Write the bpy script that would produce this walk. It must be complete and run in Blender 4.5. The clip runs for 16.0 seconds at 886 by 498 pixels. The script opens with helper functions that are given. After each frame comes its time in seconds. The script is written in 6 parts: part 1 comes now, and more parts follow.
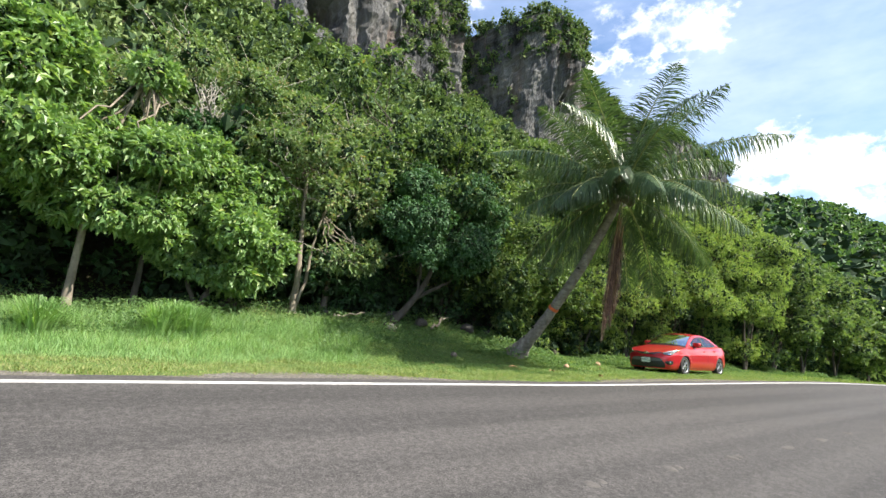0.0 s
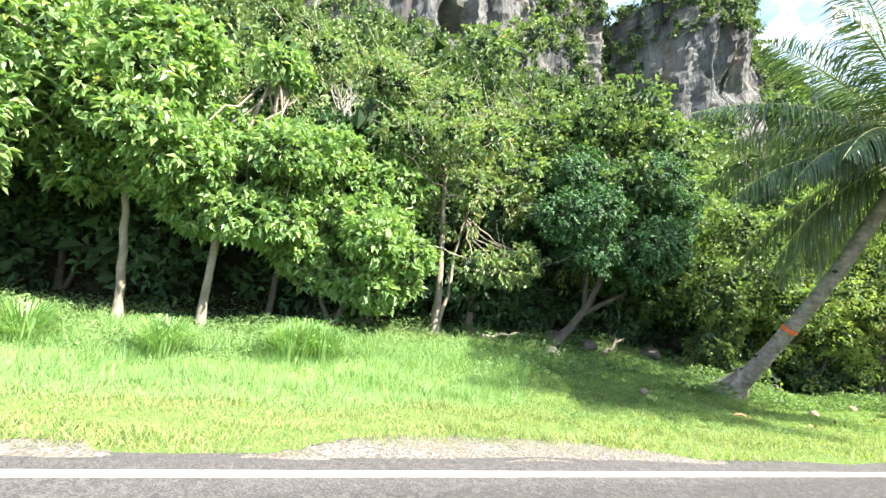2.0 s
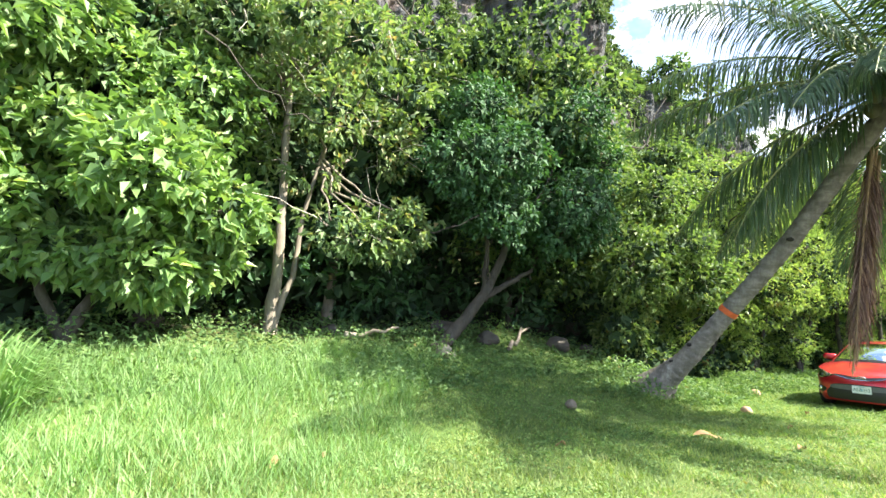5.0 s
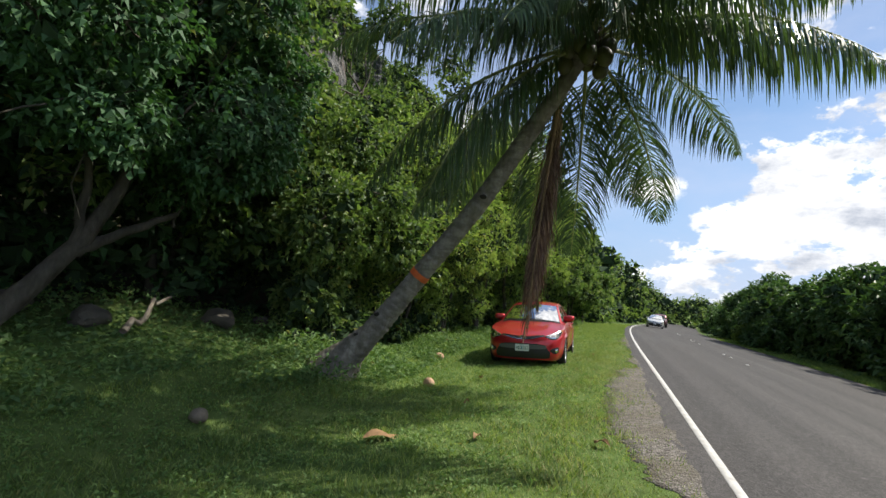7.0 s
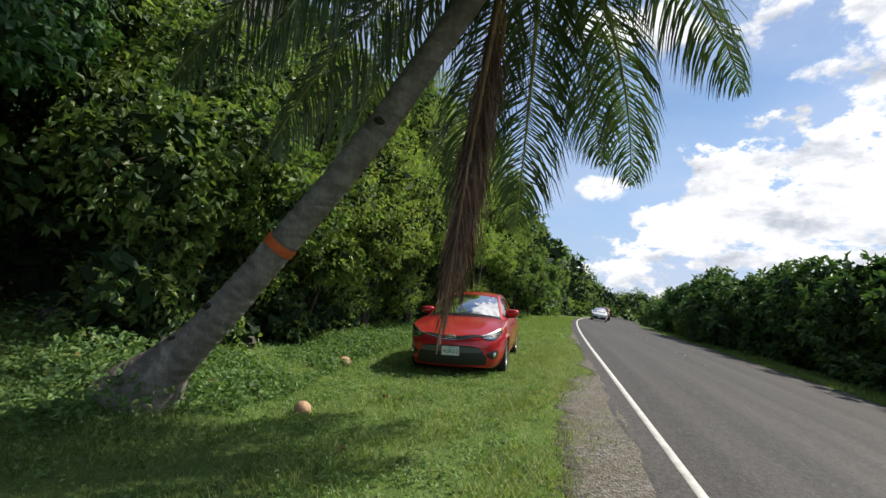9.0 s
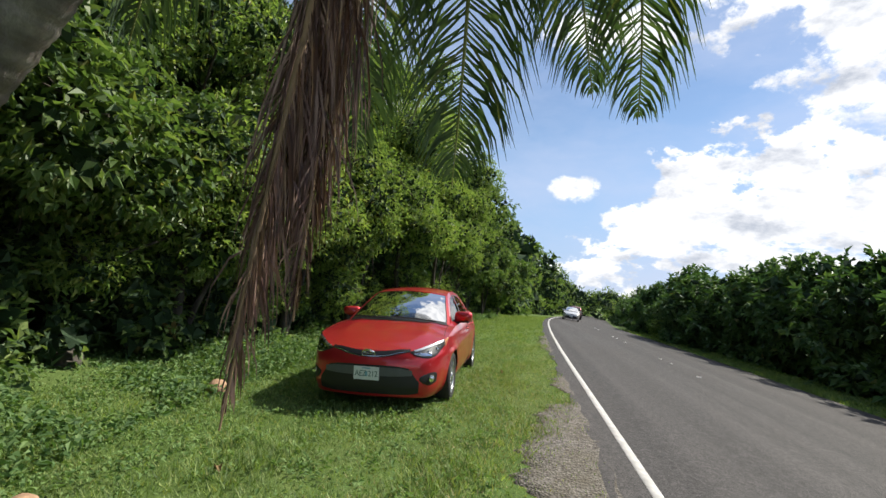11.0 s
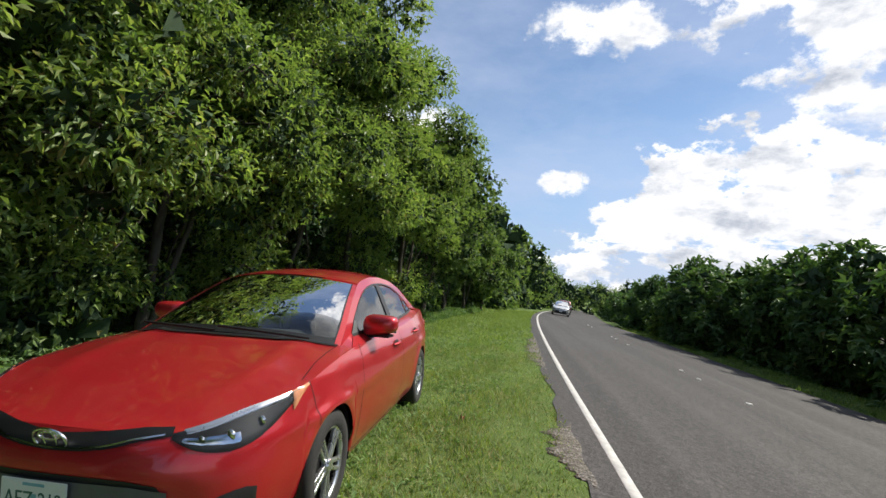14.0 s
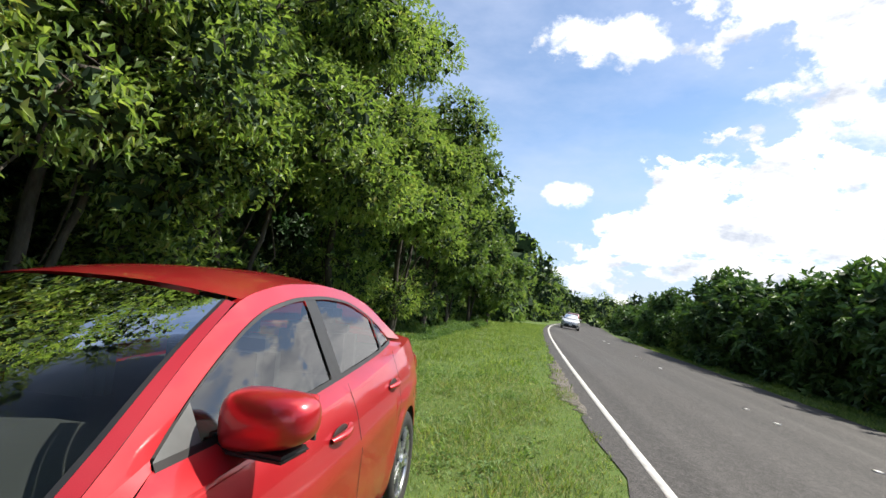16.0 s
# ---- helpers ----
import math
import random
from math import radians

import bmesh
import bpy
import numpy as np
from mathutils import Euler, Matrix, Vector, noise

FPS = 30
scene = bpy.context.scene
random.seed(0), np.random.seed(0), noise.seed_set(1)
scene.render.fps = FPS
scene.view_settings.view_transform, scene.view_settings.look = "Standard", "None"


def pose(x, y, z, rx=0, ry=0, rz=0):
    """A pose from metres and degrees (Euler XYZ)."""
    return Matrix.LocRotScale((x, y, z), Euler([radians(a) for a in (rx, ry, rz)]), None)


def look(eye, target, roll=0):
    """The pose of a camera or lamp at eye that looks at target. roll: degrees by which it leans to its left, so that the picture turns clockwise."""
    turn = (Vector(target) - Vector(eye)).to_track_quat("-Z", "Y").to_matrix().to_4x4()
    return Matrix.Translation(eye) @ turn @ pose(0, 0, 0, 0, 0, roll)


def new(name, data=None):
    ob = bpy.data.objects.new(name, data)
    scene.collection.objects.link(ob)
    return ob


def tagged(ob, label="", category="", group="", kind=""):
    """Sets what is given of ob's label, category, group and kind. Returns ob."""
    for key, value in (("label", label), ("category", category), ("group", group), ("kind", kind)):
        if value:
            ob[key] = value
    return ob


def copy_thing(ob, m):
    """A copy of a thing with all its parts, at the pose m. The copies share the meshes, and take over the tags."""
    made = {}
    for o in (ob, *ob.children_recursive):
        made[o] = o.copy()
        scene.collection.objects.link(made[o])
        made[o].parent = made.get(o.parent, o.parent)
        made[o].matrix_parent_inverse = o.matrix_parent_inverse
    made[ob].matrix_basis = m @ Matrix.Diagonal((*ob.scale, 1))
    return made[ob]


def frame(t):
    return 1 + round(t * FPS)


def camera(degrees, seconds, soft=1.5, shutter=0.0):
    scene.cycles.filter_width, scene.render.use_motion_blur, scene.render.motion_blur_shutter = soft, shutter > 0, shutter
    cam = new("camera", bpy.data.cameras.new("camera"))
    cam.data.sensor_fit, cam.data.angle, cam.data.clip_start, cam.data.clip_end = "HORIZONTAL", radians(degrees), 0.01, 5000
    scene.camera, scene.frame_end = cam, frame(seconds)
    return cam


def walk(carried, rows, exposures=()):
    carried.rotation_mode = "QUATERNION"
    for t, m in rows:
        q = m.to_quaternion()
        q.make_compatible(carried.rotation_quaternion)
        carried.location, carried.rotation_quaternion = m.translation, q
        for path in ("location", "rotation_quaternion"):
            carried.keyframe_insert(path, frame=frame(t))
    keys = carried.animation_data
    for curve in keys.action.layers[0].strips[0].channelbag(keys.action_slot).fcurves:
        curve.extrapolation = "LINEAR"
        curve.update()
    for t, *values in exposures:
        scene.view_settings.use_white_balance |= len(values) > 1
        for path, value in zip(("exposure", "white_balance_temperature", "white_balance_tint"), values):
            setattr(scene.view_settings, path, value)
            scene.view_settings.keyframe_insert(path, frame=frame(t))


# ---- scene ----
cam = camera(87.5, 16.0)
METRES, EYE, TILT, LEAN, TURN = 21.1, 1.5, 0.0, 0.0, -36.9
ROWS = [
    (0.0, 0.0, 0.0, 0.0, -0.84, 8.62, -5.54),
    (0.5, -0.0011, 0.0343, 0.0009, 4.38, 8.39, -6.3),
    (1.0, -0.013, 0.0679, 0.003, 9.68, 7.88, -6.26),
    (1.5, -0.0259, 0.0981, 0.005, 14.28, 7.73, -6.3),
    (2.0, -0.042, 0.1274, 0.0073, 15.91, 8.4, -5.95),
    (2.5, -0.0556, 0.1562, 0.0123, 16.46, 8.35, -6.06),
    (3.0, -0.0658, 0.1869, 0.0154, 16.53, 8.37, -5.94),
    (5.5, -0.0656, 0.338, 0.0193, -10.04, 6.67, -3.95),
    (6.0, -0.048, 0.3648, 0.0222, -21.19, 6.27, -3.77),
    (6.5, -0.0259, 0.3879, 0.023, -29.62, 5.53, -3.38),
    (7.0, -0.0043, 0.4122, 0.0231, -33.74, 5.06, -3.97),
    (7.5, 0.022, 0.4335, 0.0211, -36.12, 4.79, -4.56),
    (8.0, 0.0466, 0.4573, 0.0201, -37.17, 4.7, -4.53),
    (8.5, 0.0696, 0.4768, 0.0197, -38.19, 4.59, -4.64),
    (9.0, 0.096, 0.4952, 0.0203, -39.98, 4.5, -4.73),
    (11.5, 0.225, 0.5847, 0.0198, -43.76, 4.45, -5.24),
    (12.0, 0.2486, 0.6015, 0.0221, -44.42, 4.32, -5.32),
    (12.5, 0.2745, 0.6169, 0.0212, -45.02, 4.28, -5.44),
    (13.0, 0.2987, 0.6346, 0.0204, -45.44, 4.29, -5.48),
    (13.5, 0.3221, 0.6506, 0.0192, -45.16, 3.9, -5.73),
    (14.0, 0.3439, 0.6684, 0.0179, -44.7, 3.72, -5.82),
    (14.5, 0.3644, 0.6889, 0.0194, -44.01, 3.69, -6.01),
    (15.0, 0.3845, 0.7102, 0.0193, -44.01, 3.72, -6.13),
    (15.5, 0.4037, 0.7328, 0.0193, -44.16, 3.9, -6.22),
    (16.0, 0.424, 0.7499, 0.018, -44.34, 4.9, -6.56),
]
EXPOSURES = [(0.0, 1.35), (0.5, 1.55), (1.0, 1.9), (1.5, 2.2), (2.0, 2.45), (3.0, 2.6), (4.2, 2.4), (5.3, 2.05), (5.6, 1.65), (6.0, 0.9), (6.5, 0.4), (7.0, 0.5), (7.5, 0.85), (8.0, 0.85), (8.5, 0.5), (9.0, 0.4), (11.5, 0.5), (12.5, 0.27), (13.0, 0.2), (13.5, 0.25), (14.0, 0.4), (14.5, 0.85), (15.0, 0.95), (15.5, 0.9), (16.0, 0.75)]
walk(cam, [(t, pose(0, 0, EYE, TILT, LEAN, TURN) @ pose(METRES * x, METRES * y, METRES * z, 90 + pitch, roll, yaw)) for t, x, y, z, yaw, pitch, roll in ROWS], EXPOSURES)

# ---- world and sun ----
SUN_DIR = Vector((0.52, -0.76, 0.98)).normalized()
SUN_ELEV = math.asin(SUN_DIR.z)


def make_world():
    w = bpy.data.worlds.new("sky")
    w.use_nodes = True
    nt = w.node_tree
    nt.nodes.clear()
    N, L = nt.nodes.new, nt.links.new
    out, bg = N("ShaderNodeOutputWorld"), N("ShaderNodeBackground")
    sky = N("ShaderNodeTexSky")
    sky.sky_type, sky.sun_disc = "NISHITA", False
    sky.sun_elevation, sky.sun_rotation = SUN_ELEV, math.atan2(SUN_DIR.x, SUN_DIR.y)
    sky.air_density, sky.dust_density, sky.ozone_density = 1.0, 0.15, 2.0
    tc = N("ShaderNodeTexCoord")
    sep = N("ShaderNodeSeparateXYZ")
    L(tc.outputs["Generated"], sep.inputs[0])

    def m(op, a, b=None, clamp=False):
        n = N("ShaderNodeMath")
        n.operation, n.use_clamp = op, clamp
        for k, v in enumerate((a, b)):
            if v is None:
                continue
            if isinstance(v, (int, float)):
                n.inputs[k].default_value = v
            else:
                L(v, n.inputs[k])
        return n.outputs[0]

    def noise_at(scale, detail, rough, off, flat):
        mp = N("ShaderNodeMapping")
        mp.inputs["Location"].default_value = off
        mp.inputs["Scale"].default_value = (1, 1, flat)
        L(tc.outputs["Generated"], mp.inputs[0])
        n = N("ShaderNodeTexNoise")
        n.inputs["Scale"].default_value, n.inputs["Detail"].default_value, n.inputs["Roughness"].default_value = scale, detail, rough
        L(mp.outputs[0], n.inputs["Vector"])
        return n.outputs["Fac"]

    az = m("MULTIPLY", m("ARCTAN2", sep.outputs[1], sep.outputs[0]), 57.2958)
    el = m("MULTIPLY", m("ARCSINE", sep.outputs[2]), 57.2958)
    puff = noise_at(5.5, 9, 0.58, (3.1, 1.7, 0.4), 1.3)
    fluff = m("ADD", m("SUBTRACT", puff, 0.5), m("MULTIPLY", m("SUBTRACT", noise_at(17, 7, 0.62, (0.7, 2.2, 5.1), 1.5), 0.5), 0.7))

    def smooth(v, lo, hi):
        r = N("ShaderNodeMapRange")
        r.interpolation_type = "SMOOTHSTEP"
        r.inputs["From Min"].default_value, r.inputs["From Max"].default_value = lo, hi
        L(v, r.inputs["Value"])
        return r.outputs[0]

    # cumulus bank along the coast: its top edge by heading
    ramp = N("ShaderNodeValToRGB")
    e = ramp.color_ramp.elements
    tops = [(-100, 9), (-60, 13), (-36, 15.5), (-28, 17.3), (-21, 17.6), (-15, 15.5), (-10, 10), (-5, 4.0), (12, 3.0)]
    while len(e) < len(tops):
        e.new(0.5)
    for q, (h, t) in zip(e, tops):
        q.position, q.color = (h + 100) / 112, (t / 30, t / 30, t / 30, 1)
    L(m("DIVIDE", m("ADD", az, 100), 112), ramp.inputs[0])
    top_el = m("MULTIPLY", ramp.outputs[0], 30)
    bank = smooth(m("ADD", m("SUBTRACT", top_el, el), m("MULTIPLY", fluff, 24)), -0.5, 1.6)
    gaps = smooth(m("ADD", noise_at(11, 6, 0.6, (1.0, 4.0, 2.0), 2.2), m("MULTIPLY", el, 0.024)), 0.53, 0.62)
    bank = m("MULTIPLY", bank, gaps)
    # higher bright cloud towards the sun
    high = m("SUBTRACT", el, m("ADD", 47.5, m("MULTIPLY", az, 0.9)))
    high = smooth(m("ADD", high, m("MULTIPLY", fluff, 42)), -1.0, 5.0)
    high = m("MULTIPLY", m("MULTIPLY", high, smooth(el, 14, 21)), smooth(az, -85, -58))
    total = m("MAXIMUM", bank, high)
    for a0, e0, wd, hg in ((-5.0, 12.6, 3.0, 1.5), (-8.5, 30, 7, 3.0), (14.5, 18.0, 6.5, 4.6), (30, 33, 9, 3.5), (70, 40, 20, 7), (140, 25, 24, 8), (-150, 30, 26, 9)):
        q = m("ADD", m("POWER", m("ABSOLUTE", m("DIVIDE", m("SUBTRACT", az, a0), wd)), 2), m("POWER", m("ABSOLUTE", m("DIVIDE", m("SUBTRACT", el, e0), hg)), 2))
        total = m("MAXIMUM", total, smooth(m("ADD", m("SUBTRACT", 1.0, q), m("MULTIPLY", fluff, 7.0)), 0.0, 1.3))
    veil = noise_at(2.2, 6, 0.6, (0.3, 5.2, 2.0), 2.6)
    mv = N("ShaderNodeMapRange")
    mv.inputs["From Min"].default_value, mv.inputs["From Max"].default_value, mv.inputs["To Max"].default_value = 0.36, 0.72, 0.6
    L(veil, mv.inputs["Value"])
    grey = noise_at(9.0, 8, 0.62, (8.0, 2.0, 6.0), 2.0)
    mg = N("ShaderNodeMapRange")
    mg.inputs["From Min"].default_value, mg.inputs["From Max"].default_value = 0.34, 0.56
    mg.inputs["To Min"].default_value, mg.inputs["To Max"].default_value = 0.15, 1.0
    L(grey, mg.inputs["Value"])

    def mix(fac, a, b):
        n = N("ShaderNodeMix")
        n.data_type = "RGBA"
        L(fac, n.inputs["Factor"])
        for key, v in (("A", a), ("B", b)):
            socket = [s for s in n.inputs if s.name == key and s.type == "RGBA"][0]
            if isinstance(v, tuple):
                socket.default_value = (*v, 1)
            else:
                L(v, socket)
        return [s for s in n.outputs if s.type == "RGBA"][0]

    c = mix(mg.outputs[0], (3.3, 3.7, 4.5), (8.9, 8.9, 9.0))
    low = m("MULTIPLY", m("SUBTRACT", 1.0, smooth(el, 2, 20)), 0.7)
    col = mix(mv.outputs[0], mix(low, sky.outputs[0], (2.5, 3.6, 6.1)), (4.7, 5.3, 6.9))
    col = mix(total, col, c)
    L(col, bg.inputs["Color"])
    bg.inputs["Strength"].default_value = 0.10
    L(bg.outputs[0], out.inputs[0])
    scene.world = w


make_world()
sun = new("sun", bpy.data.lights.new("sun", "SUN"))
sun.data.energy, sun.data.angle, sun.data.color = 5.0, radians(0.5), (1.0, 0.94, 0.83)
sun.matrix_world = look(SUN_DIR * 80, (0, 0, 0))


# ---- materials ----
class Mat:
    """A node material under construction."""

    def __init__(self, name, rough=0.7, metal=0.0, spec=0.5):
        self.m = bpy.data.materials.new(name)
        self.m.use_nodes = True
        self.nt = self.m.node_tree
        self.b = self.nt.nodes["Principled BSDF"]
        self.out = self.nt.nodes["Material Output"]
        self.b.inputs["Roughness"].default_value = rough
        self.b.inputs["Metallic"].default_value = metal
        self.b.inputs["Specular IOR Level"].default_value = spec
        self.tc = self.n("ShaderNodeTexCoord")
        self.geo = self.n("ShaderNodeNewGeometry")

    def n(self, kind):
        return self.nt.nodes.new(kind)

    def l(self, a, b):
        self.nt.links.new(a, b)

    def noise(self, scale, detail=5, rough=0.6, stretch=(1, 1, 1), coords="Object"):
        mp = self.n("ShaderNodeMapping")
        mp.inputs["Scale"].default_value = stretch
        self.l(self.geo.outputs["Position"] if coords == "World" else self.tc.outputs[coords], mp.inputs[0])
        t = self.n("ShaderNodeTexNoise")
        t.inputs["Scale"].default_value, t.inputs["Detail"].default_value, t.inputs["Roughness"].default_value = scale, detail, rough
        self.l(mp.outputs[0], t.inputs["Vector"])
        return t.outputs["Fac"]

    def ramp(self, fac, stops):
        r = self.n("ShaderNodeValToRGB")
        e = r.color_ramp.elements
        while len(e) < len(stops):
            e.new(0.5)
        for k, (p, c) in enumerate(stops):
            e[k].position = p
            e[k].color = (*c, 1) if len(c) == 3 else c
        self.l(fac, r.inputs[0])
        return r.outputs[0]

    def mix(self, fac, a, b, mode="MIX"):
        n = self.n("ShaderNodeMix")
        n.data_type, n.blend_type = "RGBA", mode
        if isinstance(fac, (int, float)):
            n.inputs["Factor"].default_value = fac
        else:
            self.l(fac, n.inputs["Factor"])
        for key, v in (("A", a), ("B", b)):
            s = [q for q in n.inputs if q.name == key and q.type == "RGBA"][0]
            if isinstance(v, tuple):
                s.default_value = (*v, 1)
            else:
                self.l(v, s)
        return [q for q in n.outputs if q.type == "RGBA"][0]

    def span(self, fac, a, b, c, d):
        r = self.n("ShaderNodeMapRange")
        for k, v in zip(("From Min", "From Max", "To Min", "To Max"), (a, b, c, d)):
            r.inputs[k].default_value = v
        self.l(fac, r.inputs["Value"])
        return r.outputs[0]

    def color(self, c):
        if isinstance(c, tuple):
            self.b.inputs["Base Color"].default_value = (*c, 1)
        else:
            self.l(c, self.b.inputs["Base Color"])
        return self

    def bump(self, fac, strength=0.3, dist=0.02):
        n = self.n("ShaderNodeBump")
        n.inputs["Strength"].default_value, n.inputs["Distance"].default_value = strength, dist
        self.l(fac, n.inputs["Height"])
        self.l(n.outputs[0], self.b.inputs["Normal"])
        return self

    def rough(self, fac, lo, hi):
        self.l(self.span(fac, 0.3, 0.7, lo, hi), self.b.inputs["Roughness"])
        return self


def plain(name, color, rough=0.5, metal=0.0, vary=0.12, scale=14, bump=0.0, coat=0.0):
    """A colour with slight variation at two scales."""
    M = Mat(name, rough, metal)
    a, b = M.noise(scale), M.noise(scale * 7, 3)
    dark = tuple(c * (1 - vary) for c in color)
    lite = tuple(min(1, c * (1 + vary)) for c in color)
    c = M.mix(M.span(b, 0.3, 0.7, 0, 0.35), M.ramp(a, [(0.3, dark), (0.7, lite)]), dark)
    M.color(c).rough(a, max(0.02, rough - 0.06), min(1, rough + 0.08))
    if bump:
        M.bump(b, bump, 0.01)
    M.b.inputs["Coat Weight"].default_value = coat
    M.b.inputs["Coat Roughness"].default_value = 0.04
    return M.m


def leafy(name, dark, mid, lite, rough=0.42, trans=0.35, yellow=0.03, brown=(0.25, 0.16, 0.05), patch=0.35):
    """Leaf: colour varies leaf by leaf, and by branch; light passes through."""
    M = Mat(name, rough, 0, 0.45)
    isl = M.geo.outputs["Random Per Island"]
    c = M.ramp(isl, [(0.0, dark), (0.45, mid), (1.0 - yellow - 0.02, lite), (1.0 - yellow, lite), (1.0, brown)])
    big = M.noise(patch, 2, 0.5, coords="World")
    c = M.mix(M.span(big, 0.35, 0.65, 0.0, 0.45), c, M.mix(0.5, mid, dark))
    clump = M.noise(patch * 9, 3, 0.6, coords="World")
    c = M.mix(M.span(clump, 0.42, 0.62, 0.0, 0.4), c, dark)
    fine = M.noise(40, 2, 0.5, coords="World")
    c = M.mix(M.span(fine, 0.3, 0.7, 0, 0.3), c, mid)
    M.color(c)
    tr = M.n("ShaderNodeBsdfTranslucent")
    M.l(M.mix(1.0, c, (1.45, 1.55, 0.68), "MULTIPLY"), tr.inputs["Color"])
    mx = M.n("ShaderNodeMixShader")
    mx.inputs[0].default_value = trans
    M.l(M.b.outputs[0], mx.inputs[1])
    M.l(tr.outputs[0], mx.inputs[2])
    M.l(mx.outputs[0], M.out.inputs[0])
    return M.m


def make_ground_mat():
    M = Mat("turf_soil", 0.95, 0, 0.1)
    a, b, c = M.noise(0.5, 4, coords="World"), M.noise(6, 6, coords="World"), M.noise(60, 4, coords="World")
    g = M.ramp(b, [(0.25, (0.068, 0.115, 0.034)), (0.55, (0.112, 0.182, 0.048)), (0.8, (0.175, 0.225, 0.072))])
    g = M.mix(M.span(c, 0.35, 0.7, 0, 0.5), g, (0.06, 0.08, 0.022))
    g = M.mix(M.span(a, 0.4, 0.7, 0, 0.4), g, (0.13, 0.145, 0.05))
    # Leaf litter under the trees, its colour darkened for the shade there too.
    shaded_litter = M.ramp(b, [(0.3, (0.03, 0.026, 0.017)), (0.55, (0.045, 0.042, 0.024)), (0.8, (0.045, 0.07, 0.026))])
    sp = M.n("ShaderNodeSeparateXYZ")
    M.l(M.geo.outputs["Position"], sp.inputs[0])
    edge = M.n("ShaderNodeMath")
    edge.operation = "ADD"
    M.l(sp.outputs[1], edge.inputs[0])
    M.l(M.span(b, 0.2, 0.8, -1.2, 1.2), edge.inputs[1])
    g = M.mix(M.span(edge.outputs[0], 13.7, 15.2, 0, 1), g, shaded_litter)
    M.color(g).bump(c, 0.6, 0.03)
    return M.m


def make_asphalt():
    M = Mat("asphalt", 0.8, 0, 0.15)
    grain = M.noise(75, 4, 0.75, coords="World")
    stone = M.n("ShaderNodeTexVoronoi")
    stone.inputs["Scale"].default_value = 55
    M.l(M.geo.outputs["Position"], stone.inputs["Vector"])
    patch = M.noise(0.35, 4, 0.6, (0.25, 1, 1), coords="World")
    lanes = M.noise(1.0, 2, 0.5, (0.015, 1.6, 1), coords="World")
    c = M.ramp(patch, [(0.3, (0.045, 0.043, 0.042)), (0.7, (0.076, 0.072, 0.071))])
    c = M.mix(M.span(lanes, 0.4, 0.62, 0, 0.6), c, (0.106, 0.099, 0.096))
    c = M.mix(M.span(grain, 0.48, 0.6, 0, 0.7), c, (0.014, 0.013, 0.013))
    c = M.mix(M.span(grain, 0.47, 0.34, 0, 0.55), c, (0.17, 0.16, 0.152))
    coarse = M.noise(16, 4, 0.7, coords="World")
    c = M.mix(M.span(coarse, 0.45, 0.68, 0, 0.45), c, (0.022, 0.021, 0.021))
    c = M.mix(M.span(coarse, 0.46, 0.30, 0, 0.4), c, (0.13, 0.122, 0.118))
    speck = M.ramp(stone.outputs["Distance"], [(0.06, (1, 1, 1)), (0.13, (0, 0, 0))])
    sel = M.span(M.noise(17, 2, 0.5, coords="World"), 0.57, 0.62, 0, 0.8)
    c = M.mix(M.mix(1.0, speck, sel, "MULTIPLY"), c, (0.4, 0.38, 0.36))
    M.color(c).bump(grain, 0.5, 0.006).rough(patch, 0.68, 0.85)
    return M.m


def make_gravel():
    M = Mat("old_gravel_asphalt", 0.9, 0, 0.25)
    v = M.n("ShaderNodeTexVoronoi")
    v.inputs["Scale"].default_value = 38
    M.l(M.geo.outputs["Position"], v.inputs["Vector"])
    big = M.noise(1.6, 5, coords="World")
    c = M.ramp(v.outputs["Color"], [(0.15, (0.07, 0.062, 0.056)), (0.5, (0.14, 0.127, 0.112)), (0.9, (0.25, 0.232, 0.21))])
    c = M.mix(M.span(big, 0.4, 0.65, 0, 0.6), c, (0.12, 0.105, 0.075))
    M.color(c).bump(v.outputs["Distance"], 0.8, 0.02)
    return M.m


def make_bark(name, dark, lite, ring=0.0, lichen=(0.45, 0.45, 0.4)):
    M = Mat(name, 0.85, 0, 0.2)
    a = M.noise(5, 6, 0.65, (1, 1, 0.35))
    b = M.noise(28, 5, 0.6, (1, 1, 0.4))
    c = M.ramp(a, [(0.3, dark), (0.62, lite), (0.8, lichen)])
    c = M.mix(M.span(b, 0.35, 0.7, 0, 0.5), c, dark)
    if ring:
        rg = M.noise(1.0, 3, 0.6, (0.6, 4.0, 11.0))
        c = M.mix(M.span(rg, 0.45, 0.6, 0, ring), c, dark)
    M.color(c).bump(b, 0.7, 0.02)
    return M.m


def make_cliff_mat():
    M = Mat("limestone", 0.9, 0, 0.2)
    st = M.noise(0.55, 7, 0.65, (1, 1, 0.16), coords="World")
    big = M.noise(0.13, 4, 0.55, coords="World")
    rust = M.noise(0.22, 5, 0.6, (1, 1, 0.5), coords="World")
    c = M.ramp(st, [(0.34, (0.016, 0.016, 0.018)), (0.55, (0.082, 0.084, 0.088)), (0.8, (0.22, 0.218, 0.212))])
    c = M.mix(M.span(rust, 0.55, 0.75, 0, 0.55), c, (0.21, 0.125, 0.09))
    c = M.mix(M.span(big, 0.45, 0.65, 0, 0.35), c, (0.24, 0.225, 0.2))
    M.color(c).bump(st, 1.0, 1.5)
    return M.m


